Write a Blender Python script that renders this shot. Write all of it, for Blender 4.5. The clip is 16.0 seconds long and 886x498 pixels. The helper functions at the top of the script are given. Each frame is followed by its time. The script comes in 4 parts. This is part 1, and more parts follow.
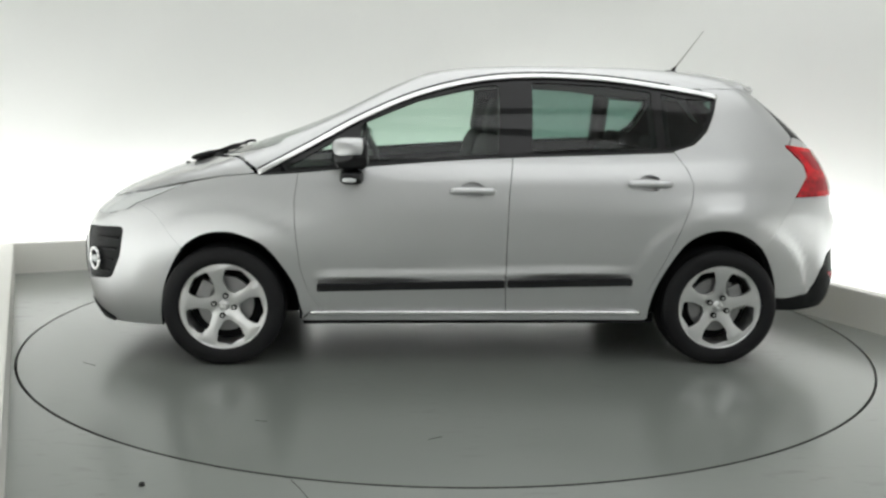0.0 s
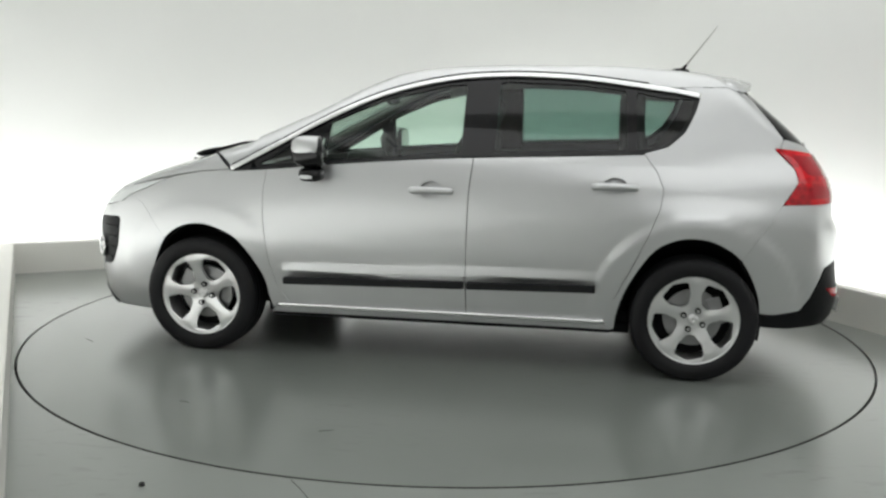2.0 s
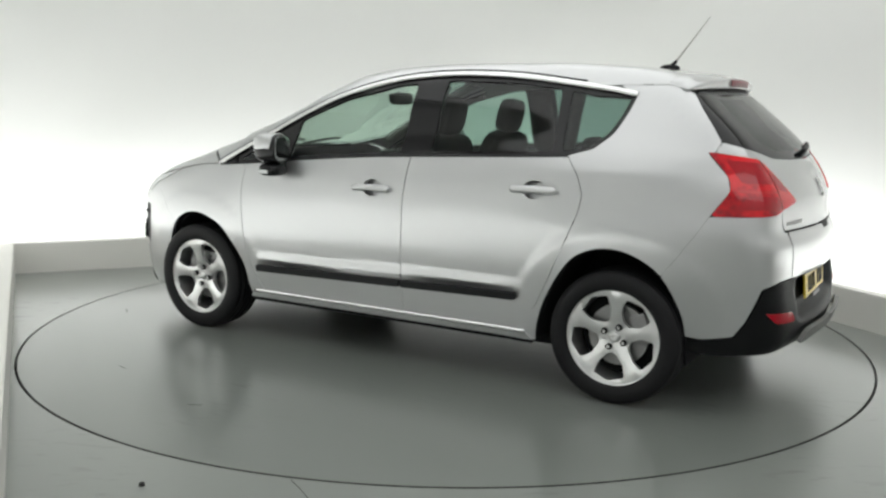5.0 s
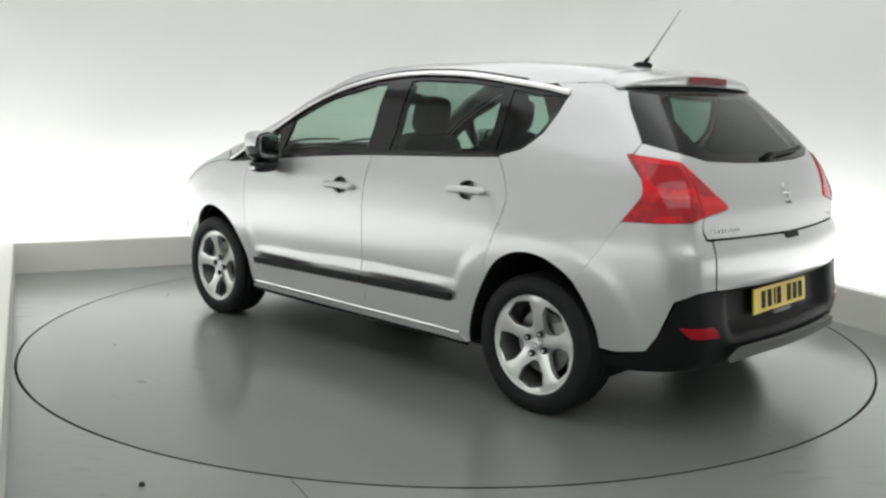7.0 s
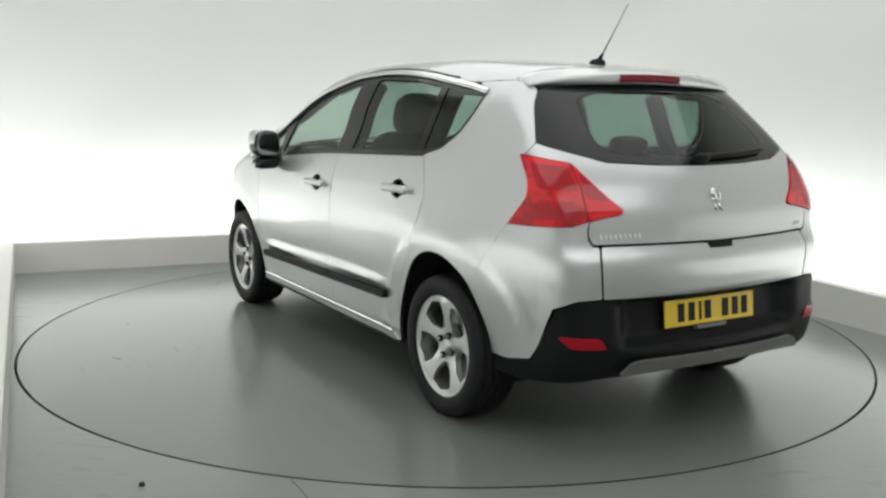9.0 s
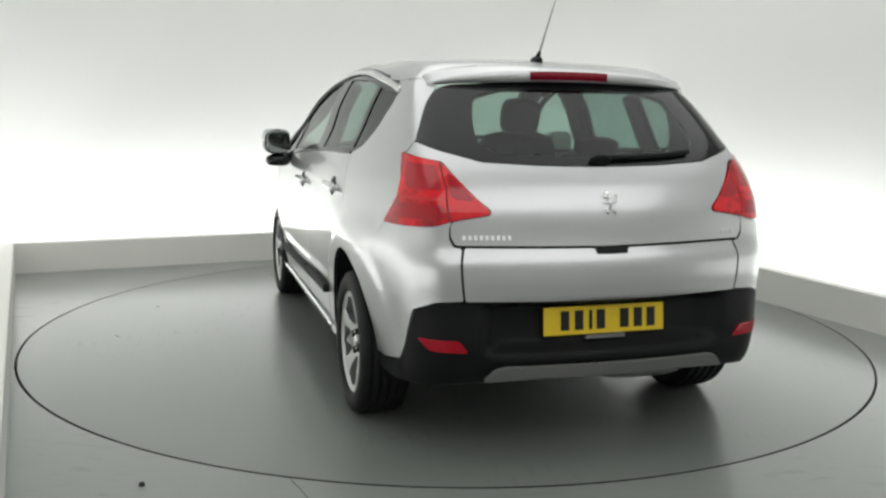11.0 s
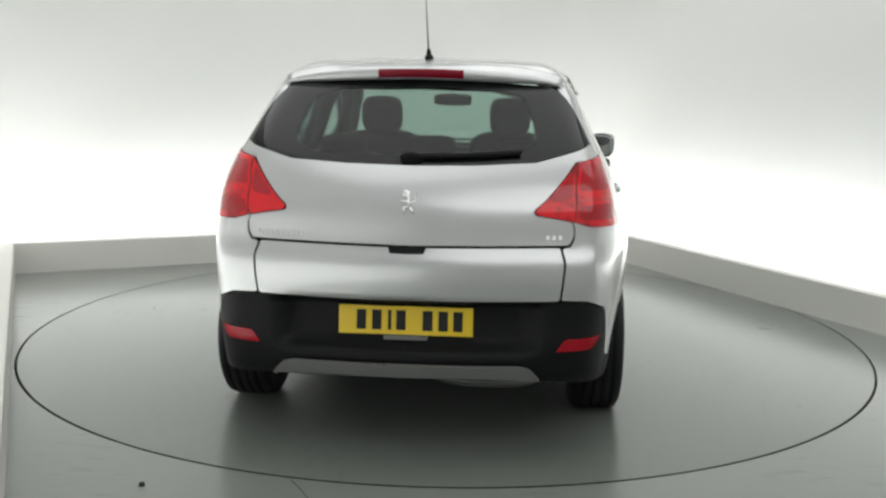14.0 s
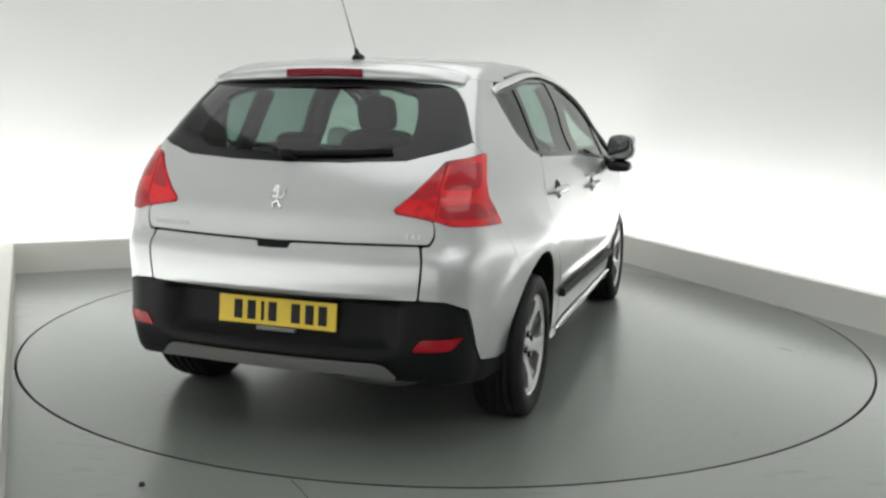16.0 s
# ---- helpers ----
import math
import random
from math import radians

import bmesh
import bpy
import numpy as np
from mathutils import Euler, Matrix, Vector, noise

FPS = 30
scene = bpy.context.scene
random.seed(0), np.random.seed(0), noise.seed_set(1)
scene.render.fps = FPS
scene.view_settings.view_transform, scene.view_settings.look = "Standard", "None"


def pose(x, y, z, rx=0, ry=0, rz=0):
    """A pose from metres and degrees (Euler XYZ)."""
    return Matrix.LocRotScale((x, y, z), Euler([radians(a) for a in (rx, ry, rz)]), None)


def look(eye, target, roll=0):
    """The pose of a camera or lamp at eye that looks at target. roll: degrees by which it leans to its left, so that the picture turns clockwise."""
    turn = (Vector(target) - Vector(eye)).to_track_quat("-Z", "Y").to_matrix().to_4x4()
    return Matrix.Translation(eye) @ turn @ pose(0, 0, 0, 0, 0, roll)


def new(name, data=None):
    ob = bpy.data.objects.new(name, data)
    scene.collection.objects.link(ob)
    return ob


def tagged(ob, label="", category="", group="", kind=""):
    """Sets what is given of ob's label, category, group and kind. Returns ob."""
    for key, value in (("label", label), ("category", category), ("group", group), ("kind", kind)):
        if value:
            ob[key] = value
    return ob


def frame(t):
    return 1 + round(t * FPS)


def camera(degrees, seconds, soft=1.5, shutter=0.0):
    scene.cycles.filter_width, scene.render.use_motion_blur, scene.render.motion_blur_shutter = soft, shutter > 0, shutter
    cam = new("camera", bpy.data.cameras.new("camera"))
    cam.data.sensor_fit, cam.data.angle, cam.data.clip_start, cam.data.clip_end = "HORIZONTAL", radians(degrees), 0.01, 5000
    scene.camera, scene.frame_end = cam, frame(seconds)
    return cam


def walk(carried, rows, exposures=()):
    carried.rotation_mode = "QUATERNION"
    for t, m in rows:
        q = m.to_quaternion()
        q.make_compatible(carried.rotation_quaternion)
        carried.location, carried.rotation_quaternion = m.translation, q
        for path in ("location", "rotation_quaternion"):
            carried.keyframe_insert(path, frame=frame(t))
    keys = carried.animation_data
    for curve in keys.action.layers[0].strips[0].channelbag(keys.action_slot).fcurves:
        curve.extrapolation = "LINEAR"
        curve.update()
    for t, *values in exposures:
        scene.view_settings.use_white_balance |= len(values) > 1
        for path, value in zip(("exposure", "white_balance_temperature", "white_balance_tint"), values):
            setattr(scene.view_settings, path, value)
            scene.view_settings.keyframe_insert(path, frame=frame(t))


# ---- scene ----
# ---------------------------------------------------------------- camera
cam = camera(52.0, 16.0, soft=2.5)
EYE = Vector((0.0, -5.5313, 1.3668))
AHEAD = Vector((-0.004484, 0.987366, -0.158390))
STAND = look(EYE, EYE + AHEAD, 0.95)
walk(cam, [(0.0, STAND), (16.0, STAND)])

# ---------------------------------------------------------------- light
world = bpy.data.worlds.new("booth_air")
scene.world = world
world.use_nodes = True
world.node_tree.nodes["Background"].inputs[0].default_value = (1.0, 1.0, 1.0, 1)
world.node_tree.nodes["Background"].inputs[1].default_value = 0.02
scene.view_settings.exposure = 0.0

# the booth: a rectangle turned about the vertical, low kerb inside, wall behind it
TURN = radians(24.2)
AX = Vector((math.cos(TURN), math.sin(TURN), 0))      # along the back wall
AY = Vector((-math.sin(TURN), math.cos(TURN), 0))     # into the back wall
CORNER_L = Vector((-3.362, 1.404, 0))                 # inner foot of kerb, back corner
U0, V0 = CORNER_L.dot(AX), CORNER_L.dot(AY)
U1 = Vector((2.383, 0.614, 0)).dot(AX)
VF = V0 - 9.0
KERB_H, KERB_T = 0.236, 0.10
TROUGH = 0.42
WALL_H = 3.6


def booth(u, v, z=0.0):
    p = AX * u + AY * v
    return Vector((p.x, p.y, z))


def area_lamp(name, at, direction, sx, sy, power, colour):
    data = bpy.data.lights.new(name, "AREA")
    data.shape, data.size, data.size_y, data.energy, data.color = "RECTANGLE", sx, sy, power, colour
    ob = new(name, data)
    ob.matrix_world = Matrix.Translation(at) @ direction
    return ob


def strip_turn(along, up):
    """Turn of an area lamp whose long side runs along and whose light goes to up."""
    z = -up.normalized()
    x = along.normalized()
    y = z.cross(x)
    return Matrix((x, y, z)).transposed().to_4x4()


GLOW = (0.985, 1.0, 1.0)
STRIP = 5.5        # watts a metre
up_in = Vector((0, 0, 1))
lamps = (
    ("trough_light_back", booth((U0 + U1) / 2, V0 + 0.22, 0.06), AX, AY * 0.55 + up_in, U1 - U0 + 0.3),
    ("trough_light_west", booth(U0 - 0.22, V0 - 4.0, 0.06), AY, AX * -0.55 + up_in, 8.0),
    ("trough_light_east", booth(U1 + 0.22, V0 - 4.0, 0.06), AY, AX * 0.55 + up_in, 8.0),
)
for nm, at, along, up, length in lamps:
    area_lamp(nm, at, strip_turn(along, up), length, 0.12, STRIP * length, GLOW)
# unseen luminous ceiling fields: weaker over the turntable, stronger one added at the camera end
area_lamp("ceiling_light_field", booth((U0 + U1) / 2, V0 - 3.0, WALL_H - 0.12), strip_turn(AX, Vector((0, 0, -1))), 5.2, 5.4, 80.0, GLOW)
# unseen lamp, added to brighten the car's flank and rear
area_lamp("unseen_light_end", booth((U0 + U1) / 2, V0 - 7.0, WALL_H - 0.12), strip_turn(AX, AY * 0.35 + Vector((0, 0, -1))), 4.8, 3.6, 70.0, GLOW)


# ---------------------------------------------------------------- materials
def material(name, colour, rough=0.5, metal=0.0, **more):
    m = bpy.data.materials.new(name)
    m.use_nodes = True
    b = m.node_tree.nodes["Principled BSDF"]
    b.inputs["Base Color"].default_value = (*colour, 1)
    b.inputs["Roughness"].default_value = rough
    b.inputs["Metallic"].default_value = metal
    for k, v in more.items():
        b.inputs[k.replace("_", " ")].default_value = v
    return m


def vary(m, scale, amount, rough=0.0, bump=0.0, bump_scale=None, coords="Object", detail=4.0, stretch=(1, 1, 1), fine=0.4):
    """Two scales of unevenness in colour, gloss and relief."""
    nt = m.node_tree
    n, l = nt.nodes, nt.links
    b = n["Principled BSDF"]
    tc = n.new("ShaderNodeTexCoord")
    mp = n.new("ShaderNodeMapping")
    mp.inputs["Scale"].default_value = stretch
    l.new(tc.outputs[coords], mp.inputs[0])
    base = tuple(b.inputs["Base Color"].default_value)
    big = n.new("ShaderNodeTexNoise")
    big.inputs["Scale"].default_value, big.inputs["Detail"].default_value = scale, detail
    l.new(mp.outputs[0], big.inputs["Vector"])
    small = n.new("ShaderNodeTexNoise")
    small.inputs["Scale"].default_value, small.inputs["Detail"].default_value = scale * 14, 3
    l.new(mp.outputs[0], small.inputs["Vector"])
    both = n.new("ShaderNodeMath")
    both.operation = "MULTIPLY_ADD"
    l.new(small.outputs[0], both.inputs[0])
    both.inputs[1].default_value = fine
    l.new(big.outputs[0], both.inputs[2])
    ramp = n.new("ShaderNodeMapRange")
    ramp.inputs["From Min"].default_value, ramp.inputs["From Max"].default_value = 0.0, 1.0 + fine
    ramp.inputs["To Min"].default_value, ramp.inputs["To Max"].default_value = 1 - amount, 1 + amount
    l.new(both.outputs[0], ramp.inputs[0])
    mix = n.new("ShaderNodeMix")
    mix.data_type, mix.blend_type = "RGBA", "MULTIPLY"
    mix.inputs["Factor"].default_value = 1.0
    mix.inputs["A"].default_value = base
    l.new(ramp.outputs[0], mix.inputs["B"])
    l.new(mix.outputs["Result"], b.inputs["Base Color"])
    if rough:
        r = n.new("ShaderNodeMapRange")
        r0 = b.inputs["Roughness"].default_value
        r.inputs["From Min"].default_value, r.inputs["From Max"].default_value = 0.0, 1.0 + fine
        r.inputs["To Min"].default_value, r.inputs["To Max"].default_value = r0 - rough, r0 + rough
        l.new(both.outputs[0], r.inputs[0])
        l.new(r.outputs[0], b.inputs["Roughness"])
    if bump:
        g = n.new("ShaderNodeTexNoise")
        g.inputs["Scale"].default_value, g.inputs["Detail"].default_value = bump_scale or scale * 30, 3
        l.new(mp.outputs[0], g.inputs["Vector"])
        bp = n.new("ShaderNodeBump")
        bp.inputs["Strength"].default_value, bp.inputs["Distance"].default_value = bump, 0.002
        l.new(g.outputs[0], bp.inputs["Height"])
        l.new(bp.outputs[0], b.inputs["Normal"])
    return m


def scuffs(m, spots, streak):
    """Dull scrapes and trodden dirt: patches of fine streaks that darken and roughen a painted floor."""
    nt = m.node_tree
    n, l = nt.nodes, nt.links
    b = n["Principled BSDF"]
    tc = n.new("ShaderNodeTexCoord")
    mp = n.new("ShaderNodeMapping")
    mp.inputs["Rotation"].default_value = (0, 0, 0.5)
    mp.inputs["Scale"].default_value = (1.0, streak, 1.0)
    l.new(tc.outputs["Object"], mp.inputs[0])
    fine = n.new("ShaderNodeTexNoise")
    fine.inputs["Scale"].default_value, fine.inputs["Detail"].default_value = 7.0, 6.0
    l.new(mp.outputs[0], fine.inputs["Vector"])
    patch = n.new("ShaderNodeTexNoise")
    patch.inputs["Scale"].default_value, patch.inputs["Detail"].default_value = 0.9, 2.0
    l.new(tc.outputs["Object"], patch.inputs["Vector"])
    cut = n.new("ShaderNodeMapRange")
    cut.inputs["From Min"].default_value, cut.inputs["From Max"].default_value = 0.56, 0.72
    l.new(fine.outputs[0], cut.inputs[0])
    where = n.new("ShaderNodeMapRange")
    where.inputs["From Min"].default_value, where.inputs["From Max"].default_value = 0.46, 0.66
    l.new(patch.outputs[0], where.inputs[0])
    both = n.new("ShaderNodeMath")
    both.operation = "MULTIPLY"
    l.new(cut.outputs[0], both.inputs[0])
    l.new(where.outputs[0], both.inputs[1])
    amount = n.new("ShaderNodeMath")
    amount.operation = "MULTIPLY"
    amount.inputs[1].default_value = spots
    l.new(both.outputs[0], amount.inputs[0])
    mix = n.new("ShaderNodeMix")
    mix.data_type, mix.blend_type = "RGBA", "MIX"
    mix.inputs["B"].default_value = (0.09, 0.092, 0.085, 1)
    l.new(amount.outputs[0], mix.inputs["Factor"])
    l.new(b.inputs["Base Color"].links[0].from_socket, mix.inputs["A"])
    l.new(mix.outputs["Result"], b.inputs["Base Color"])
    dull = n.new("ShaderNodeMath")
    dull.operation = "MULTIPLY_ADD"
    dull.inputs[1].default_value = 0.25
    l.new(amount.outputs[0], dull.inputs[0])
    l.new(b.inputs["Roughness"].links[0].from_socket, dull.inputs[2])
    l.new(dull.outputs[0], b.inputs["Roughness"])
    return m


WALL = vary(material("wall_paint", (0.84, 0.845, 0.82), 0.7), 0.5, 0.02, bump=0.05, bump_scale=120)
KERB = vary(material("kerb_paint", (0.74, 0.73, 0.69), 0.55), 1.2, 0.04, rough=0.06, bump=0.06, bump_scale=80)
FLOOR = vary(material("floor_paint", (0.235, 0.252, 0.232), 0.30, Coat_Weight=0.35, Coat_Roughness=0.18), 0.5, 0.12, rough=0.03, detail=2.0, fine=0.04)
DISC = vary(material("turntable_paint", (0.182, 0.197, 0.181), 0.30, Coat_Weight=0.35, Coat_Roughness=0.16), 0.5, 0.12, rough=0.03, detail=2.0, fine=0.04)
scuffs(FLOOR, 0.5, 3.0)
scuffs(DISC, 0.3, 4.0)
# grey of the unseen front wall, set for its reflections in the car
SHADE = vary(material("unseen_wall_grey", (0.72, 0.725, 0.71), 0.7), 0.8, 0.05)
CEILING = vary(material("grey_ceiling_paint", (0.66, 0.665, 0.65), 0.75), 0.8, 0.05)
GAP = material("gap_black", (0.012, 0.013, 0.012), 0.8)


# ---------------------------------------------------------------- mesh helpers
def mesh_object(name, bm, mat, smooth=False):
    me = bpy.data.meshes.new(name)
    bmesh.ops.recalc_face_normals(bm, faces=bm.faces)
    bm.to_mesh(me)
    bm.free()
    if smooth:
        me.polygons.foreach_set("use_smooth", [True] * len(me.polygons))
    me.materials.append(mat)
    return new(name, me)


def part(name, bm, mat, parent, label="", smooth=False):
    ob = mesh_object(name, bm, mat, smooth)
    ob.parent = parent
    return tagged(ob, label) if label else ob


def box(bm, lo, hi, m=None, bevel=0.0):
    v = [bm.verts.new((x, y, z)) for x in (lo[0], hi[0]) for y in (lo[1], hi[1]) for z in (lo[2], hi[2])]
    quads = ((0, 1, 3, 2), (4, 6, 7, 5), (0, 4, 5, 1), (2, 3, 7, 6), (0, 2, 6, 4), (1, 5, 7, 3))
    f = [bm.faces.new([v[i] for i in q]) for q in quads]
    if bevel:
        edges = list({e for q in f for e in q.edges})
        out = bmesh.ops.bevel(bm, geom=edges, offset=bevel, segments=2, profile=0.7, affect="EDGES")
        v = list({w for q in out["faces"] for w in q.verts} | {w for w in v if w.is_valid})
    if m is not None:
        bmesh.ops.transform(bm, matrix=m, verts=v)
    return v


def prism(bm, outline, z0, z1):
    """A solid between two heights over a plan outline."""
    a = [bm.verts.new((p[0], p[1], z0)) for p in outline]
    b = [bm.verts.new((p[0], p[1], z1)) for p in outline]
    n = len(a)
    for i in range(n):
        bm.faces.new((a[i], a[(i + 1) % n], b[(i + 1) % n], b[i]))
    bm.faces.new(a[::-1])
    bm.faces.new(b)


def sweep_wall(bm, line, thick, z0, z1):
    """A wall of given thickness along an open plan line; thickness to its left."""
    n = len(line)
    nor = []
    for i in range(n):
        a, b = line[max(i - 1, 0)], line[min(i + 1, n - 1)]
        d = (b - a).normalized()
        nor.append(Vector((-d.y, d.x, 0)))
    rows = [[bm.verts.new((p.x + q.x * t, p.y + q.y * t, z)) for t, z in ((0, z0), (0, z1), (thick, z1), (thick, z0))] for p, q in zip(line, nor)]
    for r, s in zip(rows, rows[1:]):
        for k in range(4):
            bm.faces.new((r[k], s[k], s[(k + 1) % 4], r[(k + 1) % 4]))
    bm.faces.new(rows[0])
    bm.faces.new(rows[-1][::-1])


# ---------------------------------------------------------------- booth
R_DISC = 2.437


def build_booth():
    # floor with a round opening for the disc
    bm = bmesh.new()
    n = 160
    inner = [bm.verts.new((math.cos(2 * math.pi * i / n) * (R_DISC + 0.007), math.sin(2 * math.pi * i / n) * (R_DISC + 0.007), 0)) for i in range(n)]
    outer = [bm.verts.new((math.cos(2 * math.pi * i / n) * 13, math.sin(2 * math.pi * i / n) * 13, 0)) for i in range(n)]
    low = [bm.verts.new((v.co.x, v.co.y, -0.05)) for v in inner]
    for i in range(n):
        j = (i + 1) % n
        bm.faces.new((inner[i], inner[j], outer[j], outer[i]))
        bm.faces.new((inner[j], inner[i], low[i], low[j]))
    floor = mesh_object("floor", bm, FLOOR)
    tagged(floor, "glossy grey-green painted concrete floor with scuffs", "floor", kind="structure")
    bm = bmesh.new()
    prism(bm, [(math.cos(2 * math.pi * i / 96) * (R_DISC + 0.1), math.sin(2 * math.pi * i / 96) * (R_DISC + 0.1)) for i in range(96)], -0.09, -0.045)
    pit = mesh_object("turntable_pit", bm, GAP)
    tagged(pit, "dark pit under the turntable seen through its gap", "pit", kind="structure")
    # kerbs
    t = KERB_T
    runs = (("kerb_back", [(U0 - t, V0), (U1 + t, V0), (U1 + t, V0 + t), (U0 - t, V0 + t)]),
            ("kerb_west", [(U0 - t + 0.11, VF), (U0 + 0.11, VF), (U0, V0 - 0.001), (U0 - t, V0 - 0.001)]),
            ("kerb_east", [(U1, VF), (U1 + t, VF), (U1 + t, V0 - 0.001), (U1, V0 - 0.001)]))
    for nm, plan in runs:
        bm = bmesh.new()
        prism(bm, [booth(u, v) for u, v in plan], -0.01, KERB_H)
        bmesh.ops.bevel(bm, geom=[e for e in bm.edges if all(v.co.z > 0.1 for v in e.verts)], offset=0.006, segments=2, affect="EDGES")
        tagged(mesh_object(nm, bm, KERB), "low white-painted kerb hiding a strip of light", "kerb", kind="structure")
    # walls with rounded corners
    w, r = TROUGH + t, 0.9
    ul, ur, vb = U0 - w, U1 + w, V0 + w
    line = [booth(ul, VF)]
    line += [booth(ul + r - r * math.cos(a), vb - r + r * math.sin(a)) for a in np.linspace(0, math.pi / 2, 14)]
    line += [booth(ur - r + r * math.sin(a), vb - r + r * math.cos(a)) for a in np.linspace(0, math.pi / 2, 14)]
    line += [booth(ur, VF)]
    bm = bmesh.new()
    sweep_wall(bm, line, 0.12, 0.0, WALL_H)
    tagged(mesh_object("wall_round", bm, WALL, True), "smooth white wall with rounded corners lit from its foot", "wall", kind="structure")
    # unseen wall, added to close the booth and shape the car's reflections
    bm = bmesh.new()
    sweep_wall(bm, [booth(ur + 0.12, VF), booth(ul - 0.12, VF)], 0.12, 0.0, WALL_H)
    tagged(mesh_object("unseen_wall_front", bm, SHADE), "unseen pale grey wall added to close the booth, toned for reflections", "wall", kind="structure")
    bm = bmesh.new()
    prism(bm, [booth(ul - .3, VF - .3), booth(ur + .3, VF - .3), booth(ur + .3, vb + .3), booth(ul - .3, vb + .3)], WALL_H, WALL_H + 0.1)
    tagged(mesh_object("ceiling", bm, CEILING), "plain pale grey booth ceiling", "ceiling", kind="structure")


build_booth()


def build_turntable():
    base = new("turntable")
    tagged(base, "round grey-green painted turntable flush with the floor", "turntable")
    bm = bmesh.new()
    n = 160
    prism(bm, [(math.cos(2 * math.pi * i / n) * (R_DISC - 0.007), math.sin(2 * math.pi * i / n) * (R_DISC - 0.007)) for i in range(n)], -0.03, 0.0)
    part("disc", bm, DISC, base)
    bm = bmesh.new()
    r0, r1 = R_DISC - 0.0068, R_DISC - 0.003
    a = [[bm.verts.new((r * math.cos(2 * math.pi * i / n), r * math.sin(2 * math.pi * i / n), z)) for i in range(n)] for r, z in ((r0, 0.0), (r1, -0.002), (r1, -0.03), (r0, -0.03))]
    for i in range(n):
        j = (i + 1) % n
        for k in range(4):
            bm.faces.new((a[k][i], a[k][j], a[(k + 1) % 4][j], a[(k + 1) % 4][i]))
    part("steel_edge", bm, GAP, base, "dark steel edge of the disc")
    # short scratches worn into the paint
    rng = random.Random(4)
    for k in range(4):
        ang, rad = rng.uniform(0, 6.28), rng.uniform(1.9, 2.38)
        bm = bmesh.new()
        ln = rng.uniform(0.02, 0.05)
        box(bm, (-ln, -0.0025, 0.0002), (ln, 0.0025, 0.0008), pose(rad * math.cos(ang), rad * math.sin(ang), 0, 0, 0, rng.uniform(0, 180)))
        part("scratch", bm, GAP, base, "short dark scratch in the paint")
    return base


turntable = build_turntable()


def build_floor_marks():
    """A stud let into the floor and a hairline crack beside the disc."""
    bm = bmesh.new()
    bmesh.ops.create_cone(bm, cap_ends=True, segments=12, radius1=0.012, radius2=0.009, depth=0.012, matrix=Matrix.Translation((-1.076, -2.468, 0.006)))
    tagged(mesh_object("floor_stud", bm, GAP), "small dark metal stud in the painted floor", "stud")
    bm = bmesh.new()
    line = [(-0.558, -2.386), (-0.535, -2.43), (-0.515, -2.46), (-0.490, -2.51), (-0.470, -2.546)]
    for p, q in zip(line, line[1:]):
        d = math.degrees(math.atan2(q[1] - p[1], q[0] - p[0]))
        box(bm, (0, -0.0015, 0.0002), (math.dist(p, q) + 0.002, 0.0015, 0.0007), pose(p[0], p[1], 0, 0, 0, d))
    tagged(mesh_object("floor_crack", bm, GAP), "hairline dark crack in the painted floor", "crack", kind="structure")


build_floor_marks()


# ---------------------------------------------------------------- car body form
# x forward from the middle of the wheelbase, y to the car's left, z up
def curve(xs, ys):
    """A smooth curve through knots (monotone cubic)."""
    xs, ys = np.array(xs, float), np.array(ys, float)
    h, d = np.diff(xs), np.diff(ys) / np.diff(xs)
    m = np.zeros(len(xs))
    m[0], m[-1] = d[0], d[-1]
    for i in range(1, len(xs) - 1):
        if d[i - 1] * d[i] > 0:
            w1, w2 = 2 * h[i] + h[i - 1], h[i] + 2 * h[i - 1]
            m[i] = (w1 + w2) / (w1 / d[i - 1] + w2 / d[i])

    def at(x):
        x = np.clip(np.asarray(x, float), xs[0], xs[-1])
        i = np.clip(np.searchsorted(xs, x) - 1, 0, len(xs) - 2)
        t = (x - xs[i]) / h[i]
        return ((1 + 2 * t) * (1 - t) ** 2 * ys[i] + t * (1 - t) ** 2 * h[i] * m[i]
                + t * t * (3 - 2 * t) * ys[i + 1] + t * t * (t - 1) * h[i] * m[i + 1])
    return at


SIDE = curve([0.10, 0.22, 0.30, 0.45, 0.65, 0.80, 0.95, 1.05, 1.12, 1.25, 1.40, 1.50, 1.62],
             [0.80, 0.850, 0.868, 0.882, 0.896, 0.898, 0.886, 0.862, 0.832, 0.765, 0.690, 0.635, 0.56])
PLAN = curve([-2.3, -2.0, -1.7, -1.3, -0.8, 0.6, 1.1, 1.5, 1.8, 2.0, 2.15, 2.3],
             [0.26, 0.145, 0.075, 0.022, 0.0, 0.0, 0.008, 0.045, 0.12, 0.22, 0.36, 0.5])
TOP = curve([-2.3, -1.7, -1.55, -1.4, -1.15, -0.79, -0.37, 0.0, 0.235, 0.42, 0.74, 1.055, 1.21, 1.37, 1.69, 2.0, 2.15],
            [1.38, 1.492, 1.520, 1.543, 1.570, 1.586, 1.586, 1.572, 1.542, 1.474, 1.318, 1.192, 1.140, 1.087, 0.987, 0.860, 0.74])
REAR = curve([0.10, 0.20, 0.26, 0.34, 0.45, 0.57, 0.63, 0.70, 0.765, 0.835, 0.95, 1.05, 1.142, 1.187, 1.43, 1.50, 1.7],
             [-1.80, -1.93, -2.01, -2.080, -2.10, -2.084, -2.080, -2.083, -2.080, -2.048, -2.032, -1.988, -1.925, -1.887, -1.615, -1.540, -1.34])
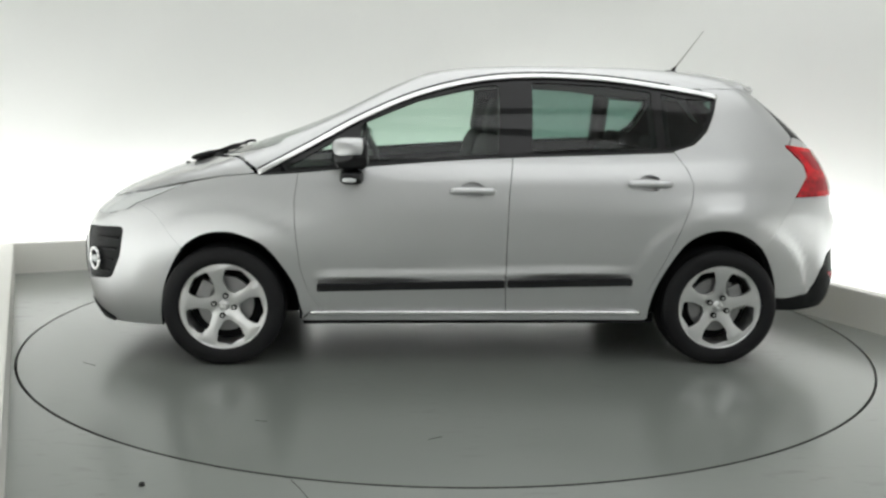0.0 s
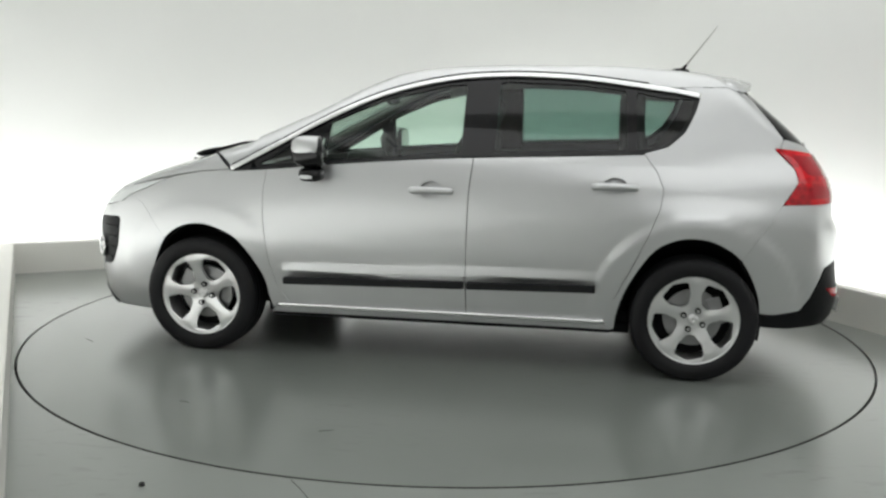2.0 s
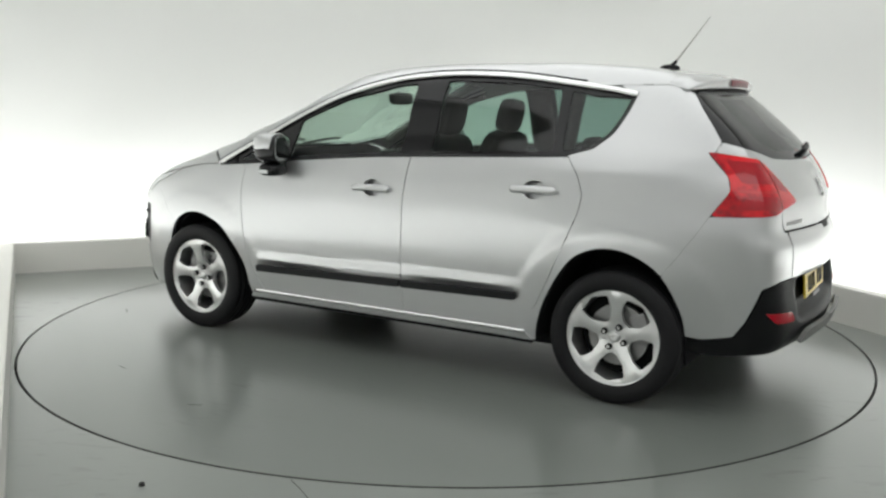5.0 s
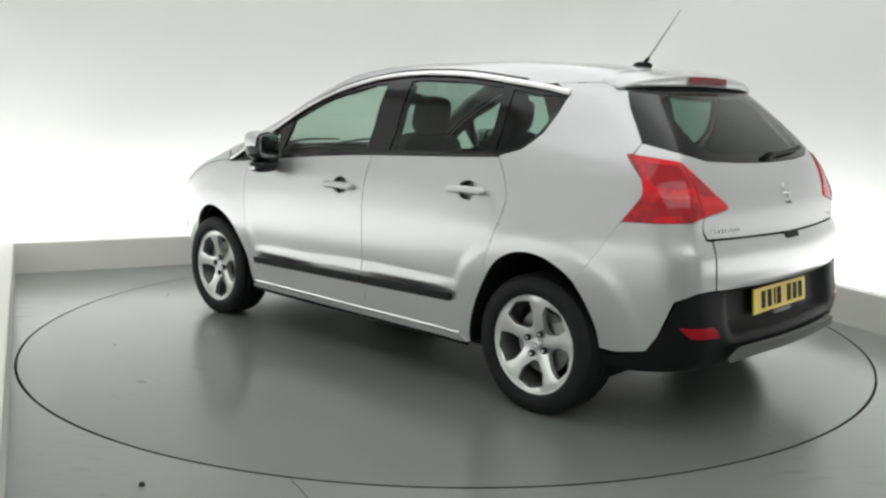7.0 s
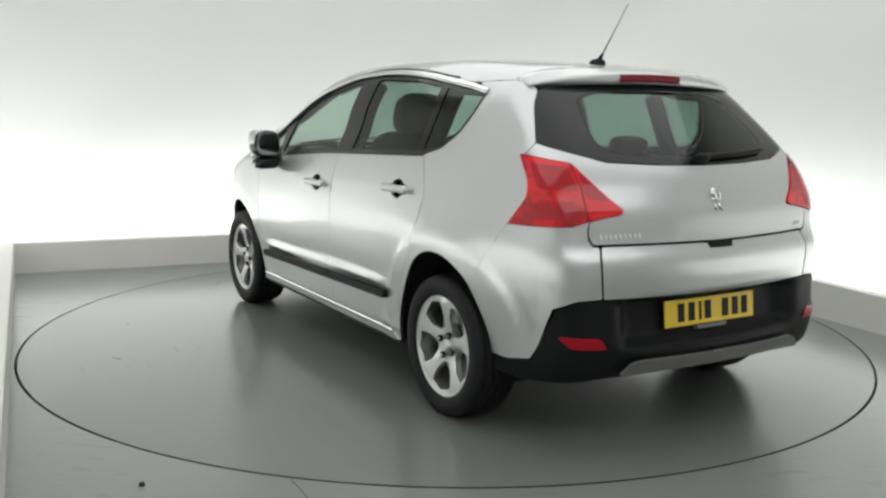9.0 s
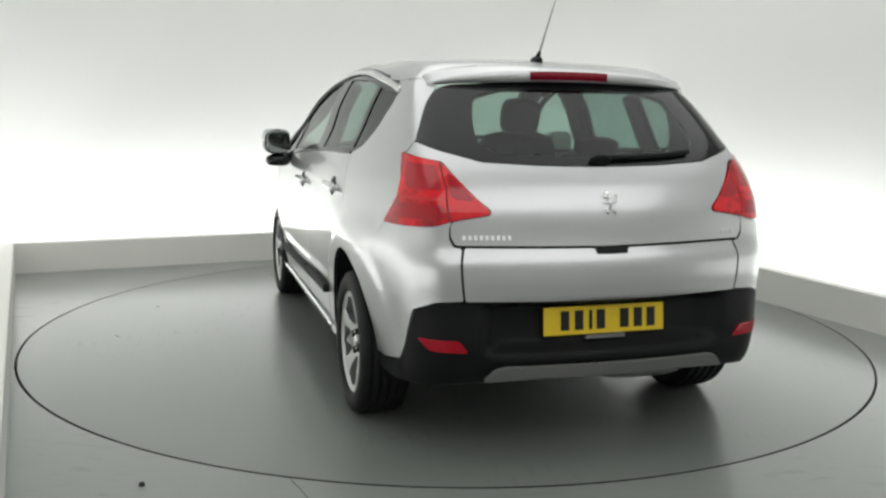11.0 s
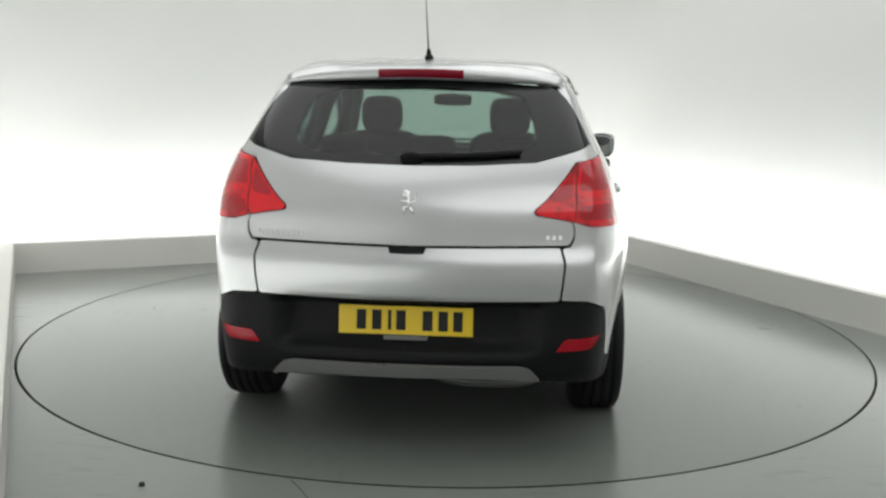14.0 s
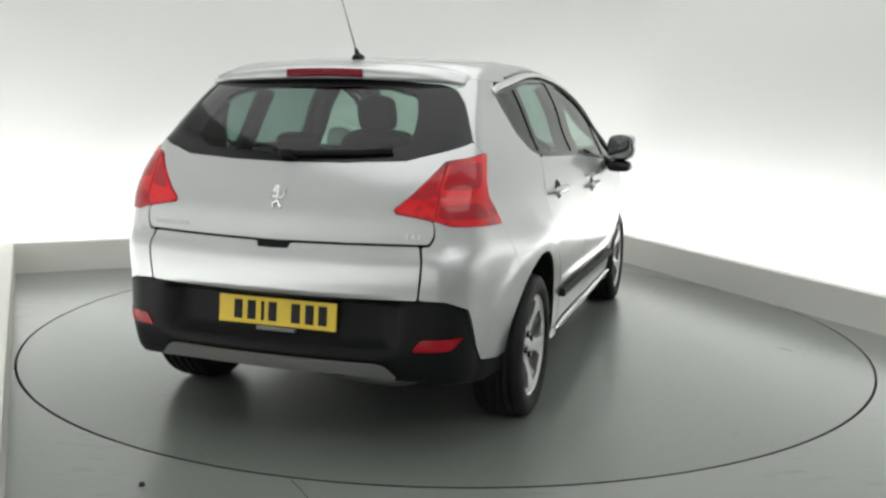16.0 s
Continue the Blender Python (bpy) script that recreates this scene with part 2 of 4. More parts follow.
FRONT = curve([0.10, 0.20, 0.30, 0.50, 0.65, 0.77, 0.87, 1.0],
              [2.0, 2.10, 2.15, 2.175, 2.165, 2.12, 2.03, 1.8])
WHEEL_X, WHEEL_Y, WHEEL_R, RIM_R = 1.3075, 0.782, 0.316, 0.228
WHEEL_Z = 0.314


def smax(a, b, k):
    h = np.maximum(k - np.abs(a - b), 0.0)
    return np.maximum(a, b) + h * h / (4 * k)


def form(x, y, z):
    """Below nought inside the body."""
    y = np.abs(y)
    flare = 0.026 * np.exp(-((x - WHEEL_X) / 0.40) ** 2) * np.exp(-((z - 0.66) / 0.24) ** 2)
    flare = flare + 0.034 * np.exp(-((x + 1.42) / 0.42) ** 2) * np.exp(-((z - 0.79) / np.where(z > 0.79, 0.11, 0.42)) ** 2)
    rise = lambda v, a, b: 0.5 - 0.5 * np.cos(math.pi * np.clip((v - a) / (b - a), 0, 1))
    for s, a in ((1, 0.008), (-1, 0.014)):
        flare = flare + 0.5 * a * (1 - rise(np.hypot(x - s * WHEEL_X, (z - 0.31)), 0.485, 0.55))
    over_strip = z - (0.4367 - 0.0218 * x)
    ledge = rise(over_strip, 0.026, 0.040) * (1 - rise(over_strip, 0.044, 0.10))
    crease = 0.013 * ledge * np.clip(1 - (np.abs(x - 0.0) / 0.86) ** 8, 0, 1)
    house = 0.026 * rise(z, 1.18, 1.38) * rise(x, -1.25, -0.50)
    side = y - (SIDE(z) - PLAN(x) + flare + crease + house)
    crown = np.where(x > 1.0, 0.09, 0.06)
    top = z - (TOP(x) - crown * y * y)
    step = lambda v, a, b: 1 / (1 + np.exp(-8 * (np.clip((v - a) / (b - a), -1, 2) - 0.5)))
    bay = 0.080 * (1 - step(y, 0.40, 0.56)) * step(z, 0.400, 0.475) * (1 - step(z, 0.600, 0.628))
    rear = REAR(z) + 0.18 * y * y + bay - x
    front = x - (FRONT(z) - 0.27 * y * y)
    f = smax(side, top * 0.92, 0.10)
    f = smax(f, rear * 0.85, 0.10)
    f = smax(f, front, 0.12)
    return smax(f, 0.17 - z, 0.04)


AXIS_R, AXIS_F, ARM = -1.2, 1.2, 0.9
S_REAR = AXIS_R - ARM * math.pi / 2
S_FRONT = AXIS_F + ARM * math.pi / 2


def cast(ox, oy, oz, dx, dy, dz, reach=1.9):
    """Where rays from inside leave the body."""
    lo, hi = np.zeros_like(ox), np.full_like(ox, reach)
    for _ in range(26):
        mid = (lo + hi) / 2
        inside = form(ox + dx * mid, oy + dy * mid, oz + dz * mid) < 0
        lo, hi = np.where(inside, mid, lo), np.where(inside, hi, mid)
    return ox + dx * lo, oy + dy * lo, oz + dz * lo


def around(s, z):
    """Surface of the left half round the body: s is x along the side and an arc at both ends."""
    s, z = np.asarray(s, float), np.asarray(z, float)
    a = np.where(s < AXIS_R, (AXIS_R - s) / ARM, np.where(s > AXIS_F, (s - AXIS_F) / ARM, 0.0))
    sign = np.where(s < AXIS_R, -1.0, 1.0)
    o = np.zeros_like(s)
    return np.stack(cast(np.clip(s, AXIS_R, AXIS_F), o, z, sign * np.sin(a), np.cos(a), o), -1)


ROOT_Z = curve([-2.2, 0.3, 1.2, 2.2], [1.0, 1.0, 0.6, 0.45])


def over(x, a):
    """Surface over the body: x along it, a the turn about its long axis (0 left side, pi/2 top)."""
    x, a = np.asarray(x, float), np.asarray(a, float)
    o = np.zeros_like(x)
    return np.stack(cast(x, o, ROOT_Z(x), o, np.cos(a), np.sin(a)), -1)


def find(f, lo, hi):
    """The argument at which a rising function, given whole rows of arguments, passes nought."""
    t = np.linspace(lo, hi, 161)
    v = np.maximum.accumulate(f(t) + t * 1e-9)
    return float(np.interp(0.0, v, t))


def at_x(x, z):
    """(s, z) of the side's point with that x."""
    if AXIS_R <= x <= AXIS_F:
        return (x, z)
    lo, hi = (S_REAR, AXIS_R) if x < 0 else (AXIS_F, S_FRONT)
    return (find(lambda s: around(s, z + s * 0)[:, 0] - x, lo, hi), z)


def at_y(y, z, end=-1):
    """(s, z) of the rear's (or front's) point with that y."""
    if end < 0:
        return (find(lambda s: around(s, z + s * 0)[:, 1] - y, S_REAR, AXIS_R), z)
    return (find(lambda s: y - around(s, z + s * 0)[:, 1], AXIS_F, S_FRONT), z)


def normals(p):
    e = 1e-3
    g = np.stack([form(p[:, 0] + e, p[:, 1], p[:, 2]) - form(p[:, 0] - e, p[:, 1], p[:, 2]),
                  form(p[:, 0], p[:, 1] + e, p[:, 2]) - form(p[:, 0], p[:, 1] - e, p[:, 2]),
                  form(p[:, 0], p[:, 1], p[:, 2] + e) - form(p[:, 0], p[:, 1], p[:, 2] - e)], -1)
    return g / np.maximum(np.linalg.norm(g, axis=1, keepdims=True), 1e-9)


# ---------------------------------------------------------------- panels laid on the form
from mathutils.geometry import delaunay_2d_cdt


def rounded(pts, r, n=5):
    """A closed outline with its corners rounded."""
    pts = [np.array(p, float) for p in pts]
    out = []
    for i, p in enumerate(pts):
        a, b = pts[i - 1] - p, pts[(i + 1) % len(pts)] - p
        la, lb = np.linalg.norm(a), np.linalg.norm(b)
        if np.dot(a, b) < -0.97 * la * lb:
            out.append(p)
            continue
        ra, rb = min(r, 0.48 * la), min(r, 0.48 * lb)
        p0, p1 = p + a / la * ra, p + b / lb * rb
        for t in np.linspace(0, 1, n):
            out.append((1 - t) ** 2 * p0 + 2 * t * (1 - t) * p + t * t * p1)
    return out


def dense(pts, step):
    out = []
    for i, p in enumerate(pts):
        q = pts[(i + 1) % len(pts)]
        n = max(1, int(math.ceil(np.linalg.norm(np.subtract(q, p)) / step)))
        if np.linalg.norm(np.subtract(q, p)) < 1e-6:
            continue
        out += [np.array(p) + (np.array(q) - p) * k / n for k in range(n)]
    return out


def area2(pts):
    return sum(p[0] * q[1] - q[0] * p[1] for p, q in zip(pts, pts[1:] + pts[:1]))


def inset(pts, d):
    """The outline drawn inwards by d."""
    if not d:
        return pts
    sign = 1 if area2(pts) > 0 else -1
    out = []
    for i, p in enumerate(pts):
        e = np.subtract(pts[(i + 1) % len(pts)], pts[i - 1])
        e = e / max(np.linalg.norm(e), 1e-9)
        out.append(p + np.array((-e[1], e[0])) * d * sign)
    return out


def within(px, py, poly):
    q = np.array(poly)
    x1, y1 = q[:, 0], q[:, 1]
    x2, y2 = np.roll(x1, -1), np.roll(y1, -1)
    hit = np.zeros(np.shape(px), bool)
    for a, b, c, d in zip(x1, y1, x2, y2):
        if b != d:
            hit ^= ((b > py) != (d > py)) & (px < (c - a) * (py - b) / (d - b) + a)
    return hit


def panel(name, outline, mat, parent, surface=None, holes=(), r=0.02, gap=0.002, step=0.035, lift=0.0, rim=0.018, side=1, label="", hole_r=0.03, facing=None):
    """A sheet-metal or glass panel: its outline, in the surface's own two coordinates, is filled and laid on the form.
    side -1 gives its mirror image on the car's right."""
    surface = surface or around
    loops = [dense(inset(rounded(outline, r), gap), step * 0.6)]
    loops += [dense(inset(rounded(h, hole_r), -0.0015), step * 0.6) for h in holes]
    pts = [p for loop in loops for p in loop]
    edges, k = [], 0
    for loop in loops:
        n = len(loop)
        edges += [(k + i, k + (i + 1) % n) for i in range(n)]
        k += n
    lo, hi = np.min(loops[0], axis=0), np.max(loops[0], axis=0)
    gx, gy = np.meshgrid(np.arange(lo[0], hi[0], step), np.arange(lo[1], hi[1], step))
    gx, gy = gx.ravel(), gy.ravel()
    ok = within(gx, gy, loops[0])
    for loop in loops[1:]:
        ok &= ~within(gx, gy, loop)
    gx, gy = gx[ok], gy[ok]
    border = np.array(pts)
    if len(gx):
        near = np.min((gx[:, None] - border[None, :, 0]) ** 2 + (gy[:, None] - border[None, :, 1]) ** 2, axis=1)
        keep = near > (0.45 * step) ** 2
        pts = pts + list(zip(gx[keep], gy[keep]))
    vs, es, fs, ov, _, _ = delaunay_2d_cdt([Vector(p) for p in pts], edges, [], 0, 1e-6, True)
    uv = np.array([(v.x, v.y) for v in vs])
    tri = [f for f in fs]
    cen = np.array([uv[list(f)].mean(axis=0) for f in tri])
    ok = within(cen[:, 0], cen[:, 1], loops[0])
    for loop in loops[1:]:
        ok &= ~within(cen[:, 0], cen[:, 1], loop)
    tri = [tuple(f) for f, o in zip(tri, ok) if o]
    p = surface(uv[:, 0], uv[:, 1])
    nor = (facing or normals)(p)
    p = p + nor * lift
    # outward facing
    a, b, c = (p[[f[i] for f in tri]] for i in range(3))
    flip = np.einsum("ij,ij->i", np.cross(b - a, c - a), nor[[f[0] for f in tri]]) < 0
    tri = [f[::-1] if fl else f for f, fl in zip(tri, flip)]
    verts, norm = list(p), list(nor)
    if rim:
        count = {}
        for f in tri:
            for i in range(3):
                e = (f[i], f[(i + 1) % 3])
                count[e] = 1
        free = [e for e in count if (e[1], e[0]) not in count]
        ids = sorted({i for e in free for i in e})
        top = {i: len(verts) + k for k, i in enumerate(ids)}
        verts += [p[i] for i in ids]
        low = {i: len(verts) + k for k, i in enumerate(ids)}
        verts += [p[i] - nor[i] * rim for i in ids]
        out = {}
        for i, j in free:
            d = np.cross(p[j] - p[i], nor[i])
            d = d / max(np.linalg.norm(d), 1e-9)
            for k in (i, j):
                out[k] = out.get(k, 0) + d
            tri.append((top[j], top[i], low[i]))
            tri.append((top[j], low[i], low[j]))
        for _ in range(2):
            norm += [out[i] / max(np.linalg.norm(out[i]), 1e-9) for i in ids]
    verts, norm = np.array(verts), np.array(norm)
    if side < 0:
        verts, norm = verts * (1, -1, 1), norm * (1, -1, 1)
        tri = [f[::-1] for f in tri]
    me = bpy.data.meshes.new(name)
    me.from_pydata([tuple(v) for v in verts], [], tri)
    me.polygons.foreach_set("use_smooth", [True] * len(me.polygons))
    me.normals_split_custom_set_from_vertices([tuple(n) for n in norm])
    me.materials.append(mat)
    ob = new(name, me)
    ob.parent = parent
    return tagged(ob, label) if label else ob


def tube(bm, path, r, sides=8, flat=1.0, normal=None):
    """A closed-ended rod along a path of points; flat squeezes it along its normal."""
    path = [Vector(p) for p in path]
    rings = []
    for i, p in enumerate(path):
        d = (path[min(i + 1, len(path) - 1)] - path[max(i - 1, 0)]).normalized()
        n = Vector(normal[i]) if normal is not None else (Vector((0, 0, 1)) if abs(d.z) < 0.9 else Vector((1, 0, 0)))
        a = d.cross(n).normalized()
        b = a.cross(d)
        rr = r[i] if isinstance(r, (list, tuple)) else r
        rings.append([bm.verts.new(p + a * rr * math.cos(2 * math.pi * k / sides) + b * rr * flat * math.sin(2 * math.pi * k / sides)) for k in range(sides)])
    for q, w in zip(rings, rings[1:]):
        for k in range(sides):
            bm.faces.new((q[k], q[(k + 1) % sides], w[(k + 1) % sides], w[k]))
    bm.faces.new(rings[0][::-1])
    bm.faces.new(rings[-1])


def along(pts, lift=0.0, step=0.03, surface=None, side=1):
    """Points and normals on the form along an open line of panel coordinates."""
    uv = []
    for p, q in zip(pts, pts[1:]):
        n = max(1, int(math.ceil(math.dist(p, q) / step)))
        uv += [np.add(p, np.subtract(q, p) * k / n) for k in range(n)]
    uv = np.array(uv + [np.array(pts[-1])])
    p = (surface or around)(uv[:, 0], uv[:, 1])
    n = normals(p)
    p = (p + n * lift) * (1, side, 1)
    return [tuple(v) for v in p], [tuple(v) for v in n * (1, side, 1)]


def smooth_line(pts, n=6):
    """A rounded line through the points."""
    pts = [np.array(p, float) for p in pts]
    ext = [2 * pts[0] - pts[1]] + pts + [2 * pts[-1] - pts[-2]]
    out = []
    for a, b, c, d in zip(ext, ext[1:], ext[2:], ext[3:]):
        for k in range(n):
            t = k / n
            out.append(0.5 * (2 * b + (c - a) * t + (2 * a - 5 * b + 4 * c - d) * t * t + (3 * b - a - 3 * c + d) * t ** 3))
    return out + [pts[-1]]


def lump(bm, size, m, power=3.0, nu=28, nv=16):
    """A rounded block (superellipsoid)."""
    f = lambda v: math.copysign(abs(v) ** (2 / power), v)
    rows = []
    for j in range(1, nv):
        b = math.pi * (j / nv - 0.5)
        rows.append([bm.verts.new(m @ Vector((size[0] * f(math.cos(b)) * f(math.cos(2 * math.pi * i / nu)), size[1] * f(math.cos(b)) * f(math.sin(2 * math.pi * i / nu)), size[2] * f(math.sin(b))))) for i in range(nu)])
    for p, q in zip(rows, rows[1:]):
        for i in range(nu):
            bm.faces.new((p[i], p[(i + 1) % nu], q[(i + 1) % nu], q[i]))
    lo, hi = bm.verts.new(m @ Vector((0, 0, -size[2]))), bm.verts.new(m @ Vector((0, 0, size[2])))
    for i in range(nu):
        bm.faces.new((lo, rows[0][(i + 1) % nu], rows[0][i]))
        bm.faces.new((hi, rows[-1][i], rows[-1][(i + 1) % nu]))


# ---------------------------------------------------------------- car materials
def paint_material():
    m = material("silver_paint", (0.60, 0.605, 0.61), 0.34, 0.82, Coat_Weight=1.0, Coat_Roughness=0.03)
    return vary(m, 1.5, 0.02, rough=0.02, bump=0.02, bump_scale=900)


def glass_material(name, tint, gloss=0.01):
    """Tinted safety glass: light passes by the tint, gloss by the angle."""
    m = bpy.data.materials.new(name)
    m.use_nodes = True
    n, l = m.node_tree.nodes, m.node_tree.links
    n.remove(n["Principled BSDF"])
    clear = n.new("ShaderNodeBsdfTransparent")
    clear.inputs[0].default_value = (*tint, 1)
    shine = n.new("ShaderNodeBsdfGlossy")
    shine.inputs["Roughness"].default_value = gloss
    lw = n.new("ShaderNodeLayerWeight")
    lw.inputs[0].default_value = 0.5
    p5 = n.new("ShaderNodeMath")
    p5.operation = "POWER"
    p5.inputs[1].default_value = 4.5
    l.new(lw.outputs["Facing"], p5.inputs[0])
    ma = n.new("ShaderNodeMath")
    ma.operation = "MULTIPLY_ADD"
    ma.inputs[1].default_value, ma.inputs[2].default_value = 0.85, 0.05
    l.new(p5.outputs[0], ma.inputs[0])
    mix = n.new("ShaderNodeMixShader")
    l.new(ma.outputs[0], mix.inputs[0])
    l.new(clear.outputs[0], mix.inputs[1])
    l.new(shine.outputs[0], mix.inputs[2])
    l.new(mix.outputs[0], n["Material Output"].inputs[0])
    return m


PAINT = paint_material()
BLACK_GLOSS = material("black_gloss_trim", (0.008, 0.008, 0.009), 0.06, Specular_IOR_Level=0.4)
PLASTIC = vary(material("black_plastic", (0.006, 0.0065, 0.007), 0.48, Specular_IOR_Level=0.18), 6, 0.12, rough=0.05, bump=0.25, bump_scale=700)
CHROME = material("bright_chrome", (0.92, 0.92, 0.92), 0.20, 1.0)
GLASS = glass_material("green_tint_glass", (0.70, 0.82, 0.75))
PRIVACY = glass_material("dark_tint_glass", (0.34, 0.46, 0.42))


def lens_material():
    """Red lamp lens: moulded cells of deeper and lighter red under a clear gloss."""
    m = material("red_lamp_lens", (0.7, 0.015, 0.02), 0.25, 0.0, Specular_IOR_Level=0.2, Coat_Weight=0.9, Coat_Roughness=0.02)
    n, l = m.node_tree.nodes, m.node_tree.links
    b = n["Principled BSDF"]
    tc = n.new("ShaderNodeTexCoord")
    cells = n.new("ShaderNodeTexVoronoi")
    cells.inputs["Scale"].default_value = 34
    l.new(tc.outputs["Object"], cells.inputs["Vector"])
    broad = n.new("ShaderNodeTexNoise")
    broad.inputs["Scale"].default_value, broad.inputs["Detail"].default_value = 9, 1
    l.new(tc.outputs["Object"], broad.inputs["Vector"])
    add = n.new("ShaderNodeMath")
    add.operation = "MULTIPLY_ADD"
    add.inputs[1].default_value = 0.28
    l.new(cells.outputs["Distance"], add.inputs[0])
    l.new(broad.outputs[0], add.inputs[2])
    ramp = n.new("ShaderNodeValToRGB")
    ramp.color_ramp.elements[0].position, ramp.color_ramp.elements[0].color = 0.40, (0.30, 0.001, 0.009, 1)
    ramp.color_ramp.elements[1].position, ramp.color_ramp.elements[1].color = 0.66, (0.78, 0.006, 0.016, 1)
    l.new(add.outputs[0], ramp.inputs[0])
    l.new(ramp.outputs[0], b.inputs["Base Color"])
    bp = n.new("ShaderNodeBump")
    bp.inputs["Strength"].default_value, bp.inputs["Distance"].default_value = 0.35, 0.002
    l.new(cells.outputs["Distance"], bp.inputs["Height"])
    l.new(bp.outputs[0], b.inputs["Normal"])
    return m


LENS = lens_material()
LENS_DARK = material("wine_red_lens", (0.20, 0.002, 0.014), 0.2, 0.0, Specular_IOR_Level=0.3)
LENS_MID = material("deep_red_lens", (0.42, 0.003, 0.013), 0.18, 0.0, Specular_IOR_Level=0.3, Coat_Weight=0.8, Coat_Roughness=0.02)
LENS_BRIGHT = material("bright_red_lens", (0.66, 0.015, 0.022), 0.15, 0.0, Coat_Weight=0.8, Coat_Roughness=0.02)
LENS_LIGHT = material("dark_red_reflector", (0.34, 0.002, 0.012), 0.25, 0.0, Specular_IOR_Level=0.25, Coat_Weight=0.2, Coat_Roughness=0.03)
CLEAR_LENS = material("clear_lamp_lens", (0.75, 0.77, 0.77), 0.08, 0.3, Coat_Weight=1.0)
RUBBER = vary(material("tyre_rubber", (0.010, 0.010, 0.011), 0.6, Specular_IOR_Level=0.25), 8, 0.15, rough=0.06, bump=0.2, bump_scale=300)
ALLOY = vary(material("alloy_silver", (0.74, 0.74, 0.74), 0.30, 0.85), 4, 0.04, rough=0.04)
STEEL = vary(material("brake_steel", (0.30, 0.30, 0.30), 0.45, 0.9), 9, 0.12, rough=0.08)
DARK = vary(material("dark_lining", (0.010, 0.010, 0.011), 0.85, Specular_IOR_Level=0.2), 7, 0.2, bump=0.2, bump_scale=200)
CLOTH = vary(material("charcoal_seat_cloth", (0.018, 0.019, 0.020), 0.9), 10, 0.15, bump=0.08, bump_scale=200)
TRIM_GREY = vary(material("grey_headlining", (0.30, 0.30, 0.28), 0.9), 6, 0.05, bump=0.2, bump_scale=400)
PLATE = vary(material("yellow_plate", (0.78, 0.55, 0.02), 0.35), 8, 0.03)
SKID = vary(material("grey_skid_plate", (0.17, 0.17, 0.165), 0.45, 0.3), 8, 0.06, rough=0.05)

# ---------------------------------------------------------------- car lines
BELT = [(1.12, 1.000), (0.85, 1.021), (0.54, 1.052), (0.14, 1.084), (-0.18, 1.102), (-0.73, 1.124), (-1.03, 1.137)]
CHROME_LINE = [(1.12, 1.004), (0.855, 1.146), (0.595, 1.288), (0.305, 1.412), (-0.017, 1.490), (-0.345, 1.515), (-0.707, 1.502), (-1.043, 1.462)]
WINDOW_END = [at_x(-1.300, 1.420), at_x(-1.275, 1.340), at_x(-1.228, 1.245), at_x(-1.145, 1.170)]
ARCH_F = [(0.912, 0.245), (0.918, 0.33), (0.953, 0.451), (1.079, 0.626), at_x(1.20, 0.690), at_x(1.300, 0.708), at_x(1.41, 0.688), at_x(1.515, 0.615), at_x(1.606, 0.448), at_x(1.635, 0.33), at_x(1.642, 0.19)]
ARCH_R = [(-0.918, 0.245), (-0.927, 0.33), (-0.969, 0.460), (-1.078, 0.641), at_x(-1.18, 0.712), at_x(-1.290, 0.731), at_x(-1.40, 0.708), at_x(-1.52, 0.625), at_x(-1.608, 0.46), at_x(-1.630, 0.326), at_x(-1.630, 0.21)]
CURVE_F = smooth_line(ARCH_F, 4)
CURVE_R = smooth_line(ARCH_R, 4)
DOOR_F = [(0.919, 1.014), (0.940, 0.88), (0.938, 0.74), (0.915, 0.53), (0.872, 0.39), (0.800, 0.287)]
DOOR_MID = [(-0.179, 1.100), (-0.160, 0.90), (-0.153, 0.60), (-0.153, 0.45), (-0.158, 0.287)]
DOOR_R = [(-1.030, 1.135), (-1.095, 1.05), (-1.131, 0.964), (-1.118, 0.87), (-1.060, 0.72), (-0.995, 0.577), (-0.920, 0.42), (-0.820, 0.287)]
SEAM_F = [at_x(1.60, 0.72), at_x(1.66, 0.80), at_x(1.745, 0.838)]
BONNET = [(1.12, 1.000), at_x(1.30, 0.985), at_x(1.46, 0.955), at_x(1.77, 0.885), at_x(1.95, 0.845)]
LAMP_TOP = [at_x(-1.655, 1.174), at_x(-1.685, 1.172), at_y(0.635, 1.146), at_y(0.585, 1.078), at_y(0.525, 1.010), at_y(0.476, 0.968)]
LAMP_FOOT = [at_y(0.482, 0.952), at_y(0.560, 0.940), at_y(0.625, 0.928), at_y(0.690, 0.908), at_x(-1.702, 0.900)]
LAMP_OUT = [at_x(-1.738, 0.955), at_x(-1.775, 1.012), at_x(-1.757, 1.073), at_x(-1.692, 1.137)]
GLASS_SIDE = [at_x(-1.705, 1.219), at_x(-1.655, 1.285), at_x(-1.590, 1.365), at_x(-1.540, 1.428)]
GLASS_FOOT = [at_y(0.575, 1.172), at_y(0.48, 1.146), at_y(0.25, 1.134), at_y(0.0, 1.130)]
CX_REAR = 2 * S_REAR


def both_halves(half, centre):
    """The whole outline from its left half, which runs from the centre line to the centre line."""
    other = [(centre * 2 - p[0], p[1]) for p in reversed(half)]
    return list(half) + [p for p in other if all(math.dist(p, q) > 1e-4 for q in half)]


def over_at(x, z):
    """(x, a) of the upper surface's left point with that height."""
    return (x, find(lambda a: over(x + a * 0, a)[:, 2] - z, -0.4, math.pi / 2))


def over_y(x, y):
    return (x, find(lambda a: y - over(x + a * 0, a)[:, 1], -0.2, math.pi / 2))


def mirrored_over(half):
    return list(half) + [(x, math.pi - a) for x, a in reversed(half)]


